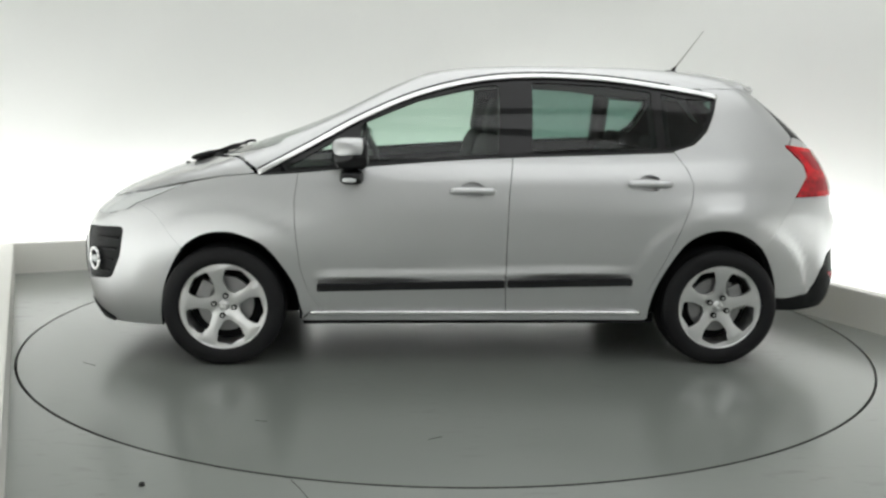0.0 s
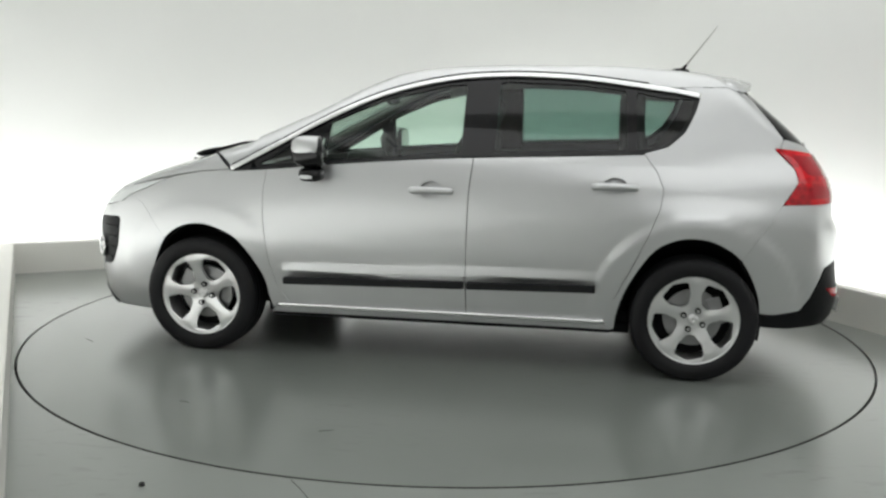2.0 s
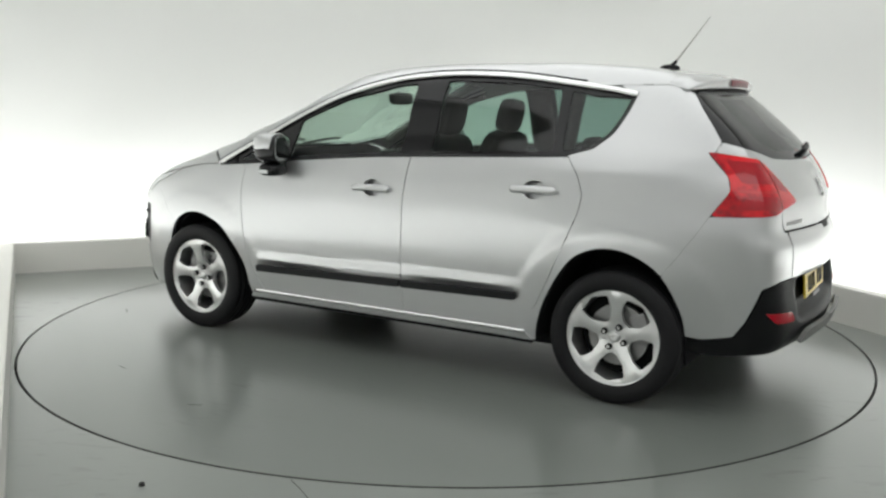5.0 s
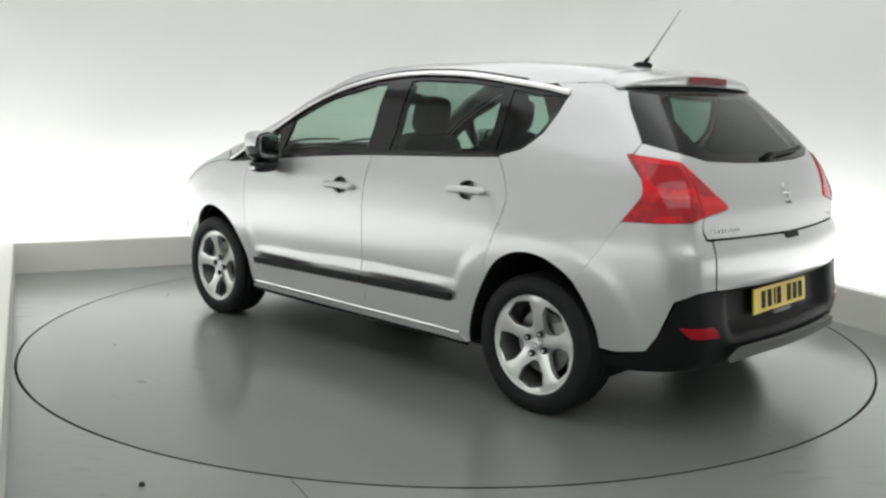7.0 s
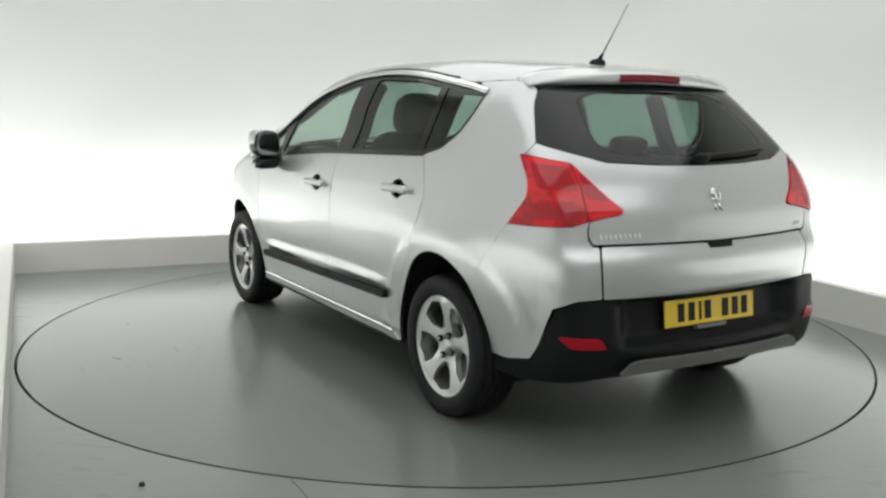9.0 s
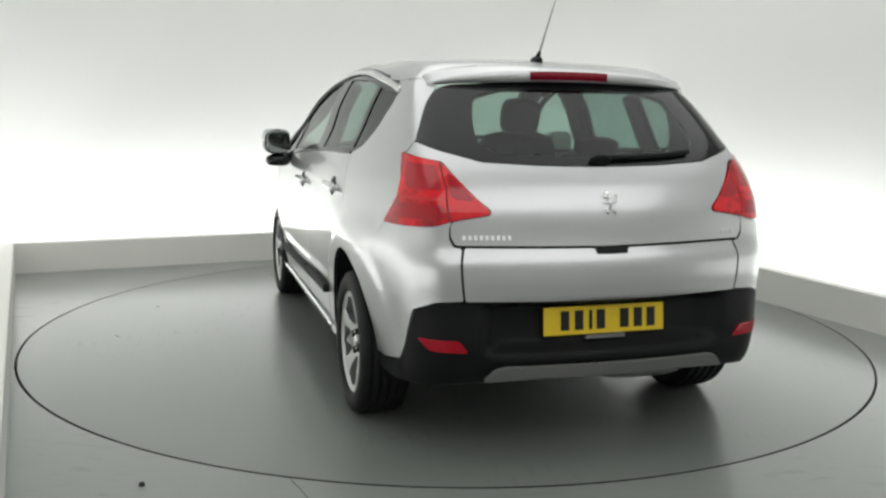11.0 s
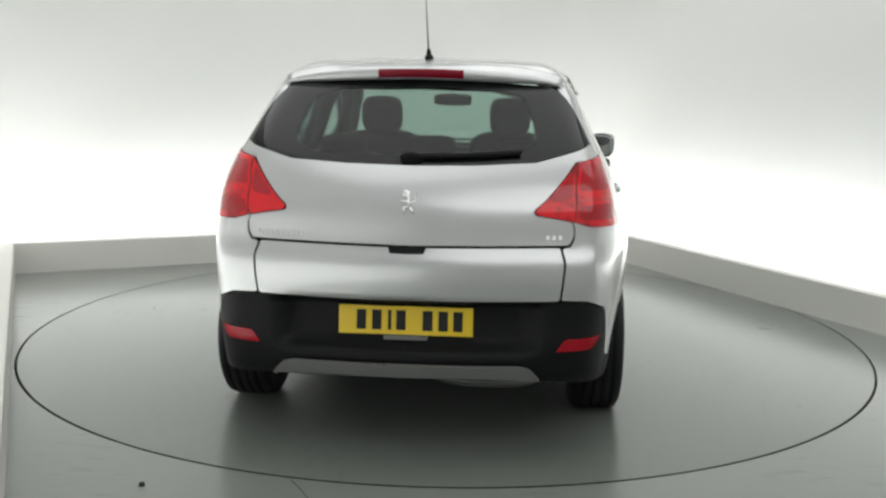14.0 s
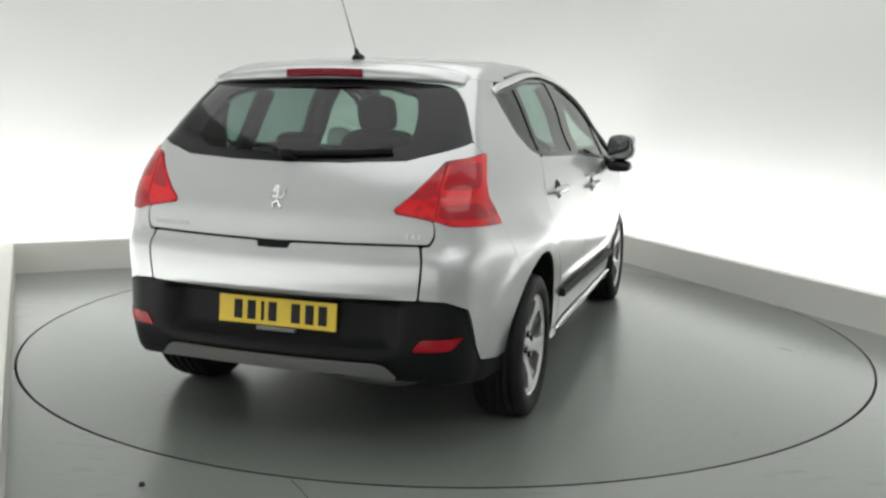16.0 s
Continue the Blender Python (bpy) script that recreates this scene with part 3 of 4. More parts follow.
def handle_cup(x, z):
    return [(x + 0.062 * math.cos(a), z + 0.004 + 0.044 * math.sin(a)) for a in np.linspace(0, 2 * math.pi, 14, endpoint=False)]


def build_body(car):
    body = car
    for s in (1, -1):
        wing = DOOR_F + [(0.868, 0.288), (0.895, 0.255)] + CURVE_F[4:29] + SEAM_F + [at_x(1.62, 0.888), at_x(1.47, 0.951)] + BONNET[1:0:-1] + [(1.12, 1.0)]
        panel("front_wing", wing, PAINT, body, side=s, r=0.012, gap=0.0008)
        cup_f, cup_r = handle_cup(0.032, 0.923), handle_cup(-0.893, 0.968)
        front_door = panel("front_door", DOOR_F + list(reversed(DOOR_MID)) + [p for p in reversed(BELT) if -0.15 < p[0] < 0.9], PAINT, body, side=s, r=0.012, holes=[cup_f], hole_r=0.012, step=0.024)
        rear_door = panel("rear_door", DOOR_MID + list(reversed(DOOR_R)) + [(-0.73, 1.124)], PAINT, body, side=s, r=0.012, holes=[cup_r], hole_r=0.012, step=0.024)
        for door, cup, hx, hz in ((front_door, cup_f, 0.032, 0.923), (rear_door, cup_r, -0.893, 0.968)):
            panel("handle_cup", cup, PAINT, door, side=s, lift=-0.044, rim=0, gap=-0.012, r=0.012, step=0.02)
            p, n = along([(hx + 0.116, hz - 0.002), (hx + 0.100, hz), (hx, hz + 0.002), (hx - 0.100, hz), (hx - 0.116, hz - 0.002)], 0.022, side=s)
            bm = bmesh.new()
            tube(bm, p, [0.010] + [0.0185] * (len(p) - 2) + [0.010], 12, 0.75, n)
            part("door_handle", bm, PAINT, door, "silver bar door handle", True)
            for dx in (0.092, -0.092):
                q, w = along([(hx + dx, hz), (hx + dx + 0.001, hz)], 0.0, side=s)
                bm = bmesh.new()
                lump(bm, (0.016, 0.018, 0.013), Matrix.Translation(Vector(q[0]) + Vector(w[0]) * 0.006), 3.0, 12, 8)
                part("handle_post", bm, PAINT, door, "", True)
        quarter = [(-1.03, 1.137)] + WINDOW_END[::-1] + [(-1.2, 1.468), at_x(-1.36, 1.474), at_x(-1.475, 1.468)] + GLASS_SIDE[::-1] + [LAMP_TOP[1], LAMP_TOP[0]]
        quarter += LAMP_OUT[::-1] + [LAMP_FOOT[-1], at_x(-1.62, 0.77), at_x(-1.565, 0.69), ] + CURVE_R[28::-1] + [(-0.885, 0.245), (-0.800, 0.287)] + DOOR_R[::-1][1:]
        panel("rear_quarter", quarter, PAINT, body, side=s, r=0.010, gap=0.001)
        panel("sill", [(0.905, 0.242), (0.870, 0.284), (-0.870, 0.284), (-0.91, 0.246)], PAINT, body, side=s, r=0.01, lift=0.012)
        # window band: black surround with panes
        low = smooth_line(BELT + [WINDOW_END[3]], 2)
        band = [(1.10, 1.006)] + [p for p in CHROME_LINE[1:]] + WINDOW_END + [p for p in BELT[::-1][:-1]]
        top = lambda x: float(np.interp(-x, [-p[0] for p in CHROME_LINE], [p[1] for p in CHROME_LINE])) - 0.030
        bot = lambda x: float(np.interp(-x, [-p[0] for p in BELT], [p[1] for p in BELT])) + 0.022
        light = [(0.97, bot(0.97)), (0.70, top(0.70) - 0.01), (0.655, bot(0.655))]
        front = [(0.615, bot(0.615)), (0.595, top(0.595)), (0.45, top(0.45)), (0.305, top(0.305)), (0.14, top(0.14)), (-0.017, top(-0.017)), (-0.115, top(-0.115)), (-0.105, bot(-0.105))]
        rear = [(-0.285, bot(-0.285)), (-0.295, top(-0.295)), (-0.345, top(-0.345)), (-0.53, top(-0.53)), (-0.707, top(-0.707)), (-0.93, top(-0.93)), (-0.945, bot(-0.945))]
        aft = [(-0.995, bot(-0.995)), (-0.985, top(-0.985)), (-1.10, top(-1.043) - 0.018), at_x(-1.272, 1.405), at_x(-1.250, 1.335), at_x(-1.200, 1.245), at_x(-1.125, 1.180)]
        panel("window_surround", band, BLACK_GLOSS, body, side=s, holes=[light, front, rear, aft], gap=0.001, lift=-0.004, r=0.02, hole_r=0.015, label="gloss black window surround")
        for nm, hole, mat, lab in (("quarter_light", light, GLASS, ""), ("door_glass", front, GLASS, "green-tinted window glass"), ("door_glass", rear, PRIVACY, "dark-tinted privacy glass"), ("side_glass", aft, PRIVACY, "dark-tinted privacy glass")):
            panel(nm, hole, mat, {0: body, 1: front_door, 2: rear_door, 3: body}[(light, front, rear, aft).index(hole)], side=s, gap=-0.006, lift=-0.009, rim=0, r=0.015, label=lab).visible_shadow = False
        p, n = along(smooth_line(CHROME_LINE + [WINDOW_END[0]], 4), 0.007, side=s)
        bm = bmesh.new()
        tube(bm, p, 0.0155, 8, 0.4, n)
        part("chrome_strip", bm, CHROME, body, "bright chrome strip over the side windows", True)
        p, n = along([(x, z + 0.021) for x, z in smooth_line(CHROME_LINE, 4)], 0.002, side=s)
        bm = bmesh.new()
        tube(bm, p, 0.0055, 6, 0.6, n)
        part("roof_seal", bm, BLACK_GLOSS, body, "", True)
        p, n = along([(x, z - 0.002) for x, z in smooth_line(BELT, 3)], 0.001, side=s)
        bm = bmesh.new()
        tube(bm, p, 0.007, 6, 0.5, n)
        part("belt_seal", bm, BLACK_GLOSS, body, "", True)
        # rubbing strip in two lengths
        for a, b in (((0.828, 0.419), (-0.148, 0.440)), ((-0.158, 0.4405), (-0.820, 0.455))):
            out = [(a[0], a[1] - 0.021), (a[0], a[1] + 0.021), (b[0], b[1] + 0.021), (b[0], b[1] - 0.021)]
            panel("rubbing_strip", out, RUBBER, front_door if a[0] > 0 else rear_door, side=s, lift=0.030, rim=0.04, r=0.012, label="black rubber rubbing strip on the door", facing=lambda p: np.tile((0.0, 1.0, 0.0), (len(p), 1)))
        p, n = along([(0.86, 0.286), (-0.87, 0.289)], 0.016, side=s)
        bm = bmesh.new()
        tube(bm, p, 0.012, 8, 0.7, n)
        part("sill_strip", bm, CHROME, body, "thin bright strip along the sill", True)
        panel("sill_skirt", [(0.90, 0.216), (0.905, 0.240), (-0.91, 0.244), (-0.90, 0.222)], PLASTIC, body, side=s, lift=0.0, r=0.005)
        # wheel arch lips and linings
        for arch, wx in ((ARCH_F, WHEEL_X), (ARCH_R, -WHEEL_X)):
            p, n = along(smooth_line(arch, 4), -0.006, side=s)
            bm = bmesh.new()
            tube(bm, p, 0.007, 8, 0.8, n)
            part("arch_lip", bm, DARK, body, "", True)
            bm = bmesh.new()
            outer = [bm.verts.new((q[0], q[1] - s * 0.008, q[2])) for q in p]
            inner = [bm.verts.new((q[0], s * 0.50, q[2])) for q in p]
            for i in range(len(p) - 1):
                bm.faces.new((outer[i], outer[i + 1], inner[i + 1], inner[i]))
            bm.faces.new(inner)
            part("arch_lining", bm, DARK, body)
        # lamps
        lamp_out = LAMP_TOP + LAMP_FOOT + LAMP_OUT
        lamp = panel("tail_lamp", lamp_out, LENS, body, side=s, lift=0.006, rim=0.03, r=0.026, step=0.02, label="red waisted tail lamp wrapping the corner")
        lamp_parts = (("bulb_bowl", [at_x(-1.735, 1.140), at_y(0.655, 1.128), at_y(0.645, 1.040), at_x(-1.815, 1.045)], LENS_MID),
                      ("bulb_bowl", [at_x(-1.850, 0.995), at_y(0.646, 0.985), at_y(0.646, 0.935), at_x(-1.800, 0.935)], LENS_MID),
                      ("bulb_bowl", [at_y(0.622, 1.110), at_y(0.560, 1.035), at_y(0.535, 1.000), at_y(0.622, 1.012)], LENS_MID),
                      ("lamp_strip", [at_x(-1.800, 1.018), at_y(0.648, 1.012), at_y(0.648, 1.000), at_x(-1.810, 1.006)], LENS_BRIGHT))
        for nm, out, mat in lamp_parts:
            panel(nm, out, mat, lamp, side=s, lift=0.0072, rim=0, gap=0, r=0.018 if nm == "bulb_bowl" else 0.004, step=0.02)
        headlamp = [at_x(1.47, 0.950), at_x(1.77, 0.880), at_x(1.95, 0.84), at_x(2.02, 0.78), at_x(1.93, 0.768), at_x(1.80, 0.803), SEAM_F[2], at_x(1.62, 0.888)]
        panel("headlamp", headlamp, CLEAR_LENS, body, side=s, lift=0.003, rim=0.02, r=0.02, label="clear swept-back headlamp")
        fog = [at_x(2.055, 0.695), at_x(1.825, 0.712), at_x(1.855, 0.56), at_x(1.915, 0.432), at_x(2.085, 0.405)]
        bezel = panel("fog_lamp_bezel", fog, PLASTIC, body, side=s, lift=-0.006, rim=0.0, r=0.03, label="black fog lamp surround")
        c = np.array(around(*at_x(2.010, 0.525))) * (1, s, 1)
        turn = Matrix.Translation(c) @ look((0, 0, 0), (-0.75, -0.66 * s, 0)).to_3x3().to_4x4()
        bm = bmesh.new()
        ring = [turn @ Vector((0.046 * math.cos(k), 0.056 * math.sin(k), 0.004)) for k in np.linspace(0, 2 * math.pi, 29)]
        tube(bm, ring, 0.010, 8)
        fog_lamp = part("fog_lamp", bm, CHROME, body, "round fog lamp in a chrome ring", True)
        bm = bmesh.new()
        bmesh.ops.create_cone(bm, cap_ends=True, segments=24, radius1=0.040, radius2=0.042, depth=0.02, matrix=turn @ Matrix.Translation((0, 0, -0.006)))
        part("bowl", bm, DARK, fog_lamp)
        bm = bmesh.new()
        bmesh.ops.create_uvsphere(bm, u_segments=16, v_segments=8, radius=0.022, matrix=turn)
        part("lens", bm, CLEAR_LENS, fog_lamp, "", True)
        # ribs across the surround
        for k in range(4):
            z = 0.470 + 0.060 * k
            p, n = along([at_x(1.925 - 0.022 * k, z), at_x(1.975, z)], -0.002, side=s)
            bm = bmesh.new()
            tube(bm, p, 0.006, 6, 0.6, n)
            part("bezel_rib", bm, PLASTIC, bezel)
        # backing so that the shut lines stay dark
        back = [(0.90, 0.21)] + ARCH_F[1:-1] + [at_x(1.66, 0.21), at_x(2.0, 0.22), (S_FRONT, 0.25), (S_FRONT, 0.80), at_x(1.8, 0.84), at_x(1.46, 0.92)]
        back += [(x, z - 0.03) for x, z in BELT] + [(-1.16, 1.15), at_x(-1.33, 1.30), at_x(-1.36, 1.40), at_x(-1.49, 1.40), at_y(0.60, 1.24), at_y(0.60, 1.12), at_y(0.3, 1.09), (S_REAR, 1.08), (S_REAR, 0.28), at_x(-1.8, 0.24)] + ARCH_R[-2:0:-1]
        panel("inner_lining", back, DARK, body, side=s, lift=-0.056, rim=0, gap=0, r=0.005, step=0.06, label="dark lining behind the panels")
    # across the car
    bonnet = [over_y(1.455, 0.10), over_y(1.43, 0.35), over_y(1.32, 0.62)] + [over_at(x, z) for x, z in ((1.13, 1.003), (1.30, 0.988), (1.46, 0.958), (1.70, 0.905), (1.86, 0.868))]
    panel("bonnet", mirrored_over(bonnet + [over_y(2.00, 0.45), over_y(2.055, 0.12)]), PAINT, body, over, r=0.02, step=0.04)
    top = [over_y(1.445, 0.10), over_y(1.42, 0.35), over_y(1.31, 0.62)] + [over_at(x, z + 0.010) for x, z in smooth_line(CHROME_LINE, 2)] + [over_at(-1.17, 1.462), over_at(-1.36, 1.466), over_at(-1.455, 1.464)]
    roof_half = top + [over_y(-1.485, 0.30)]
    panel("roof_end", mirrored_over([over_at(-1.41, 1.452), over_at(-1.47, 1.448), over_at(-1.515, 1.440)]), PAINT, body, over, lift=-0.005, rim=0, gap=0, r=0.005)
    screen = [over_y(1.08, 0.755), over_y(0.86, 0.70), over_y(0.60, 0.635), over_y(0.36, 0.575), over_y(0.27, 0.52), over_y(0.235, 0.25)]
    panel("roof", mirrored_over(roof_half), PAINT, body, over, lift=0.002, holes=[mirrored_over([over_y(1.43, 0.05), over_y(1.40, 0.36), over_y(1.28, 0.64)] + screen)], r=0.01, step=0.04, hole_r=0.04)
    panel("windscreen", mirrored_over([over_y(1.43, 0.05), over_y(1.40, 0.36), over_y(1.28, 0.64)] + screen), GLASS, body, over, gap=-0.004, lift=-0.006, rim=0, r=0.04, step=0.05, label="clear windscreen").visible_shadow = False
    panel("headlining", mirrored_over([over_at(x, z - 0.02) for x, z in ((0.20, 1.44), (-0.017, 1.50), (-0.345, 1.525), (-0.707, 1.512), (-1.043, 1.472), (-1.45, 1.45))]), TRIM_GREY, body, over, lift=-0.045, rim=0, r=0.02, step=0.06)
    f_bump = CURVE_F[40:27:-1] + SEAM_F + [at_x(1.80, 0.800), at_x(1.93, 0.765), at_x(2.03, 0.785), at_y(0.42, 0.835, 1), (S_FRONT - 0.1, 0.845)]
    fog_hole = [at_x(2.055, 0.695), at_x(1.825, 0.712), at_x(1.855, 0.56), at_x(1.915, 0.432), at_x(2.085, 0.405)]
    f_out = f_bump + [(2 * S_FRONT - p[0], p[1]) for p in reversed(f_bump)]
    panel("front_bumper", f_out, PAINT, body, holes=[fog_hole, [(2 * S_FRONT - x, z) for x, z in fog_hole]], r=0.012, gap=0.0003)
    nose = [at_x(1.62, 0.83), at_x(1.50, 0.90), at_x(1.62, 0.93), at_x(1.80, 0.905), (S_FRONT - 0.05, 0.90), (S_FRONT - 0.05, 0.74), at_x(1.95, 0.74), at_x(1.75, 0.78)]
    for s in (1, -1):
        panel("nose_panel", nose, PAINT, body, side=s, lift=-0.012, rim=0, gap=0, r=0.01)
    grille = [at_y(0.50, 0.62, 1), at_y(0.42, 0.40, 1)]
    panel("grille", grille + [(2 * S_FRONT - p[0], p[1]) for p in reversed(grille)], PLASTIC, body, lift=0.004, r=0.03, label="black front grille")
    chin = [at_x(1.90, 0.190), at_x(1.92, 0.215), at_x(2.06, 0.285)]
    panel("front_chin", chin + [(2 * S_FRONT - p[0], p[1]) for p in reversed(chin)], PLASTIC, body, lift=0.006, r=0.02)
    # rear
    upper = GLASS_FOOT[::-1] + [GLASS_SIDE[0]] + LAMP_TOP[1:] + LAMP_FOOT[:3] + [at_y(0.632, 0.905), at_y(0.632, 0.870), at_y(0.615, 0.838), at_y(0.0, 0.832)]
    tailgate = panel("tailgate", both_halves(upper, S_REAR), PAINT, body, r=0.012, step=0.03)
    lower = [at_y(0.0, 0.826), at_y(0.582, 0.832), at_y(0.584, 0.628), at_y(0.0, 0.622)]
    lower_gate = panel("lower_tailgate", both_halves(lower, S_REAR), PAINT, body, r=0.012, step=0.025)
    for s in (1, -1):
        corner = [LAMP_FOOT[-1]] + LAMP_FOOT[-2:1:-1] + [at_y(0.636, 0.900), at_y(0.636, 0.862), at_y(0.62, 0.832), at_y(0.590, 0.828), at_y(0.590, 0.632), at_y(0.690, 0.628), at_y(0.762, 0.594), at_x(-1.868, 0.44), at_x(-1.825, 0.375), at_x(-1.70, 0.352), *CURVE_R[35:27:-1], at_x(-1.565, 0.69), at_x(-1.62, 0.77)]
        panel("rear_bumper_corner", corner, PAINT, body, side=s, r=0.008, step=0.025, gap=0.0)
        fogl = [at_y(0.750, 0.490), at_y(0.605, 0.486), at_y(0.568, 0.434), at_y(0.712, 0.440)]
        panel("rear_reflector", fogl, LENS_LIGHT, body, side=s, lift=0.004, r=0.015, step=0.02, label="red reflector in the bumper")
    black = [at_y(0.0, 0.618), at_y(0.59, 0.626), at_y(0.690, 0.624), at_y(0.757, 0.590), at_x(-1.873, 0.44), at_x(-1.83, 0.370), at_x(-1.70, 0.347), at_x(-1.635, 0.344), at_x(-1.635, 0.285), at_x(-1.76, 0.278), at_y(0.55, 0.305), at_y(0.0, 0.322)]
    bumper = panel("rear_bumper", both_halves(black, S_REAR), PLASTIC, body, r=0.012, step=0.022, label="black plastic lower rear bumper")
    skid = [at_y(0.0, 0.390), at_y(0.43, 0.388), at_y(0.470, 0.380), at_y(0.512, 0.336), at_y(0.30, 0.346), at_y(0.0, 0.346)]
    panel("skid_plate", both_halves(skid, S_REAR), SKID, bumper, r=0.008, gap=0, lift=0.036, rim=0.020, step=0.04, label="satin grey skid plate under the bumper")
    g = GLASS_FOOT[::-1] + GLASS_SIDE + [at_y(0.51, 1.446), at_y(0.30, 1.462), at_y(0.0, 1.468)]
    whole = both_halves(g, S_REAR)
    clear = [at_y(0.0, 1.165), at_y(0.40, 1.176), at_y(0.475, 1.215), at_y(0.465, 1.31), at_y(0.43, 1.40), at_y(0.3, 1.430), at_y(0.0, 1.437)]
    clear = both_halves(clear, S_REAR)
    panel("rear_window_band", whole, BLACK_GLOSS, tailgate, holes=[clear], r=0.02, lift=-0.001, step=0.03, label="black ceramic border of the rear window")
    panel("rear_window", clear, PRIVACY, tailgate, r=0.03, gap=-0.003, lift=-0.0015, rim=0, step=0.04, label="dark-tinted rear window").visible_shadow = False
    # grip recess is only a flat black panel, lifted off the gate
    notch = [at_y(0.0, 0.834), at_y(0.078, 0.834), at_y(0.066, 0.802), at_y(0.0, 0.801)]
    panel("tailgate_grip", both_halves(notch, S_REAR), PLASTIC, lower_gate, lift=0.003, r=0.006, step=0.02, label="flat black panel in place of a grip recess")
    return tailgate, bumper


car = new("car")
tagged(car, "silver five-door people carrier with dark-tinted rear windows standing on the turntable", "car")
tailgate, bumper = build_body(car)


# ---------------------------------------------------------------- car fittings
def revolve(bm, profile, m, n=72, closed=True):
    """A solid turned about the y axis from (radius, y) pairs."""
    rings = []
    for i in range(n):
        a = 2 * math.pi * i / n
        rings.append([bm.verts.new(m @ Vector((r * math.cos(a), y, r * math.sin(a)))) for r, y in profile])
    k = len(profile)
    for i in range(n):
        p, q = rings[i], rings[(i + 1) % n]
        for j in range(k if closed else k - 1):
            bm.faces.new((p[j], p[(j + 1) % k], q[(j + 1) % k], q[j]))


def wheel_face(r):
    """Depth of the rim's face over its hub plane."""
    return 0.026 * np.clip((r - 0.04) / 0.17, 0, 1) ** 1.5 - 0.010 - 0.006 * np.exp(-(r / 0.035) ** 2)


def build_wheel(x, s, phase):
    wheel = new("wheel")
    wheel.parent = car
    wheel.matrix_basis = pose(x, s * WHEEL_Y, WHEEL_Z) if s > 0 else pose(x, s * WHEEL_Y, WHEEL_Z, 0, 0, 180)
    # local: y outwards
    eye = Matrix.Identity(4)
    w, rr = 0.108, WHEEL_R
    prof = [(RIM_R - 0.004, -w + 0.012), (RIM_R + 0.018, -w + 0.002), (rr - 0.028, -w), (rr - 0.008, -w + 0.012)]
    for y in (-0.060, -0.020, 0.020, 0.060):
        prof += [(rr, y - 0.006), (rr - 0.009, y - 0.004), (rr - 0.009, y + 0.004), (rr, y + 0.006)]
    prof += [(rr - 0.008, w - 0.012), (rr - 0.028, w), (RIM_R + 0.030, w + 0.003), (RIM_R + 0.024, w + 0.001), (RIM_R + 0.012, w), (RIM_R - 0.004, w - 0.010)]
    bm = bmesh.new()
    revolve(bm, prof, eye, 84)
    part("tyre", bm, RUBBER, wheel, "black road tyre", True)
    bm = bmesh.new()
    face = 0.062
    revolve(bm, [(RIM_R + 0.002, face + 0.030), (RIM_R - 0.004, face + 0.034), (RIM_R - 0.010, face + 0.028), (RIM_R - 0.016, face + 0.010), (RIM_R - 0.030, -0.08), (RIM_R - 0.024, -0.085), (RIM_R + 0.002, -0.09)], eye, 72)
    rim = part("rim", bm, ALLOY, wheel, "silver five-spoke alloy rim", True)
    holes = []
    for k in range(5):
        c = radians(phase + 36 + 72 * k)
        shape = [(0.082, -0.20), (0.135, -0.46), (0.192, -0.40), (0.207, 0.0), (0.194, 0.36), (0.140, 0.40), (0.082, 0.20)]
        holes.append([(r * math.cos(c + a), r * math.sin(c + a)) for r, a in shape])
    disc = [((RIM_R - 0.008) * math.cos(a), (RIM_R - 0.008) * math.sin(a)) for a in np.linspace(0, 2 * math.pi, 48, endpoint=False)]
    height = lambda u, v: wheel_face(np.hypot(u, v)) + 0.0060 * np.cos(5 * (np.arctan2(v, u) - radians(phase))) * np.clip((np.hypot(u, v) - 0.05) / 0.06, 0, 1) * np.clip((0.215 - np.hypot(u, v)) / 0.03, 0, 1)
    surf = lambda u, v: np.stack([u, face + 0.012 + height(u, v), v], -1)

    def turned(p):
        u, v, e = p[:, 0], p[:, 2], 1e-4
        n = np.stack([-(height(u + e, v) - height(u - e, v)) / (2 * e), np.ones_like(u), -(height(u, v + e) - height(u, v - e)) / (2 * e)], -1)
        return n / np.linalg.norm(n, axis=1, keepdims=True)
    panel("spokes", disc, ALLOY, rim, surf, holes=holes, r=0.004, gap=0, step=0.016, rim=0.032, hole_r=0.011, facing=turned)
    for k in range(4):
        a = radians(phase + 20 + 90 * k)
        # black plug stands in for the shaded recess round each bolt
        bm = bmesh.new()
        bmesh.ops.create_cone(bm, cap_ends=True, segments=10, radius1=0.0155, radius2=0.0145, depth=0.012, matrix=Matrix.Translation((0.052 * math.cos(a), face + 0.013, 0.052 * math.sin(a))) @ Matrix.Rotation(radians(-90), 4, "X"))
        bolt = part("bolt_recess_dark", bm, GAP, rim, "black plug coloured as the shaded recess round a wheel bolt")
        bm = bmesh.new()
        bmesh.ops.create_cone(bm, cap_ends=True, segments=6, radius1=0.0085, radius2=0.0075, depth=0.014, matrix=Matrix.Translation((0.052 * math.cos(a), face + 0.0145, 0.052 * math.sin(a))) @ Matrix.Rotation(radians(-90), 4, "X"))
        part("bolt_head", bm, ALLOY, rim)
    bm = bmesh.new()
    revolve(bm, [(0.0005, face + 0.018), (0.020, face + 0.017), (0.027, face + 0.010), (0.027, face - 0.01), (0.0005, face - 0.01)], eye, 24)
    part("centre_cap", bm, ALLOY, rim, "", True)
    bm = bmesh.new()
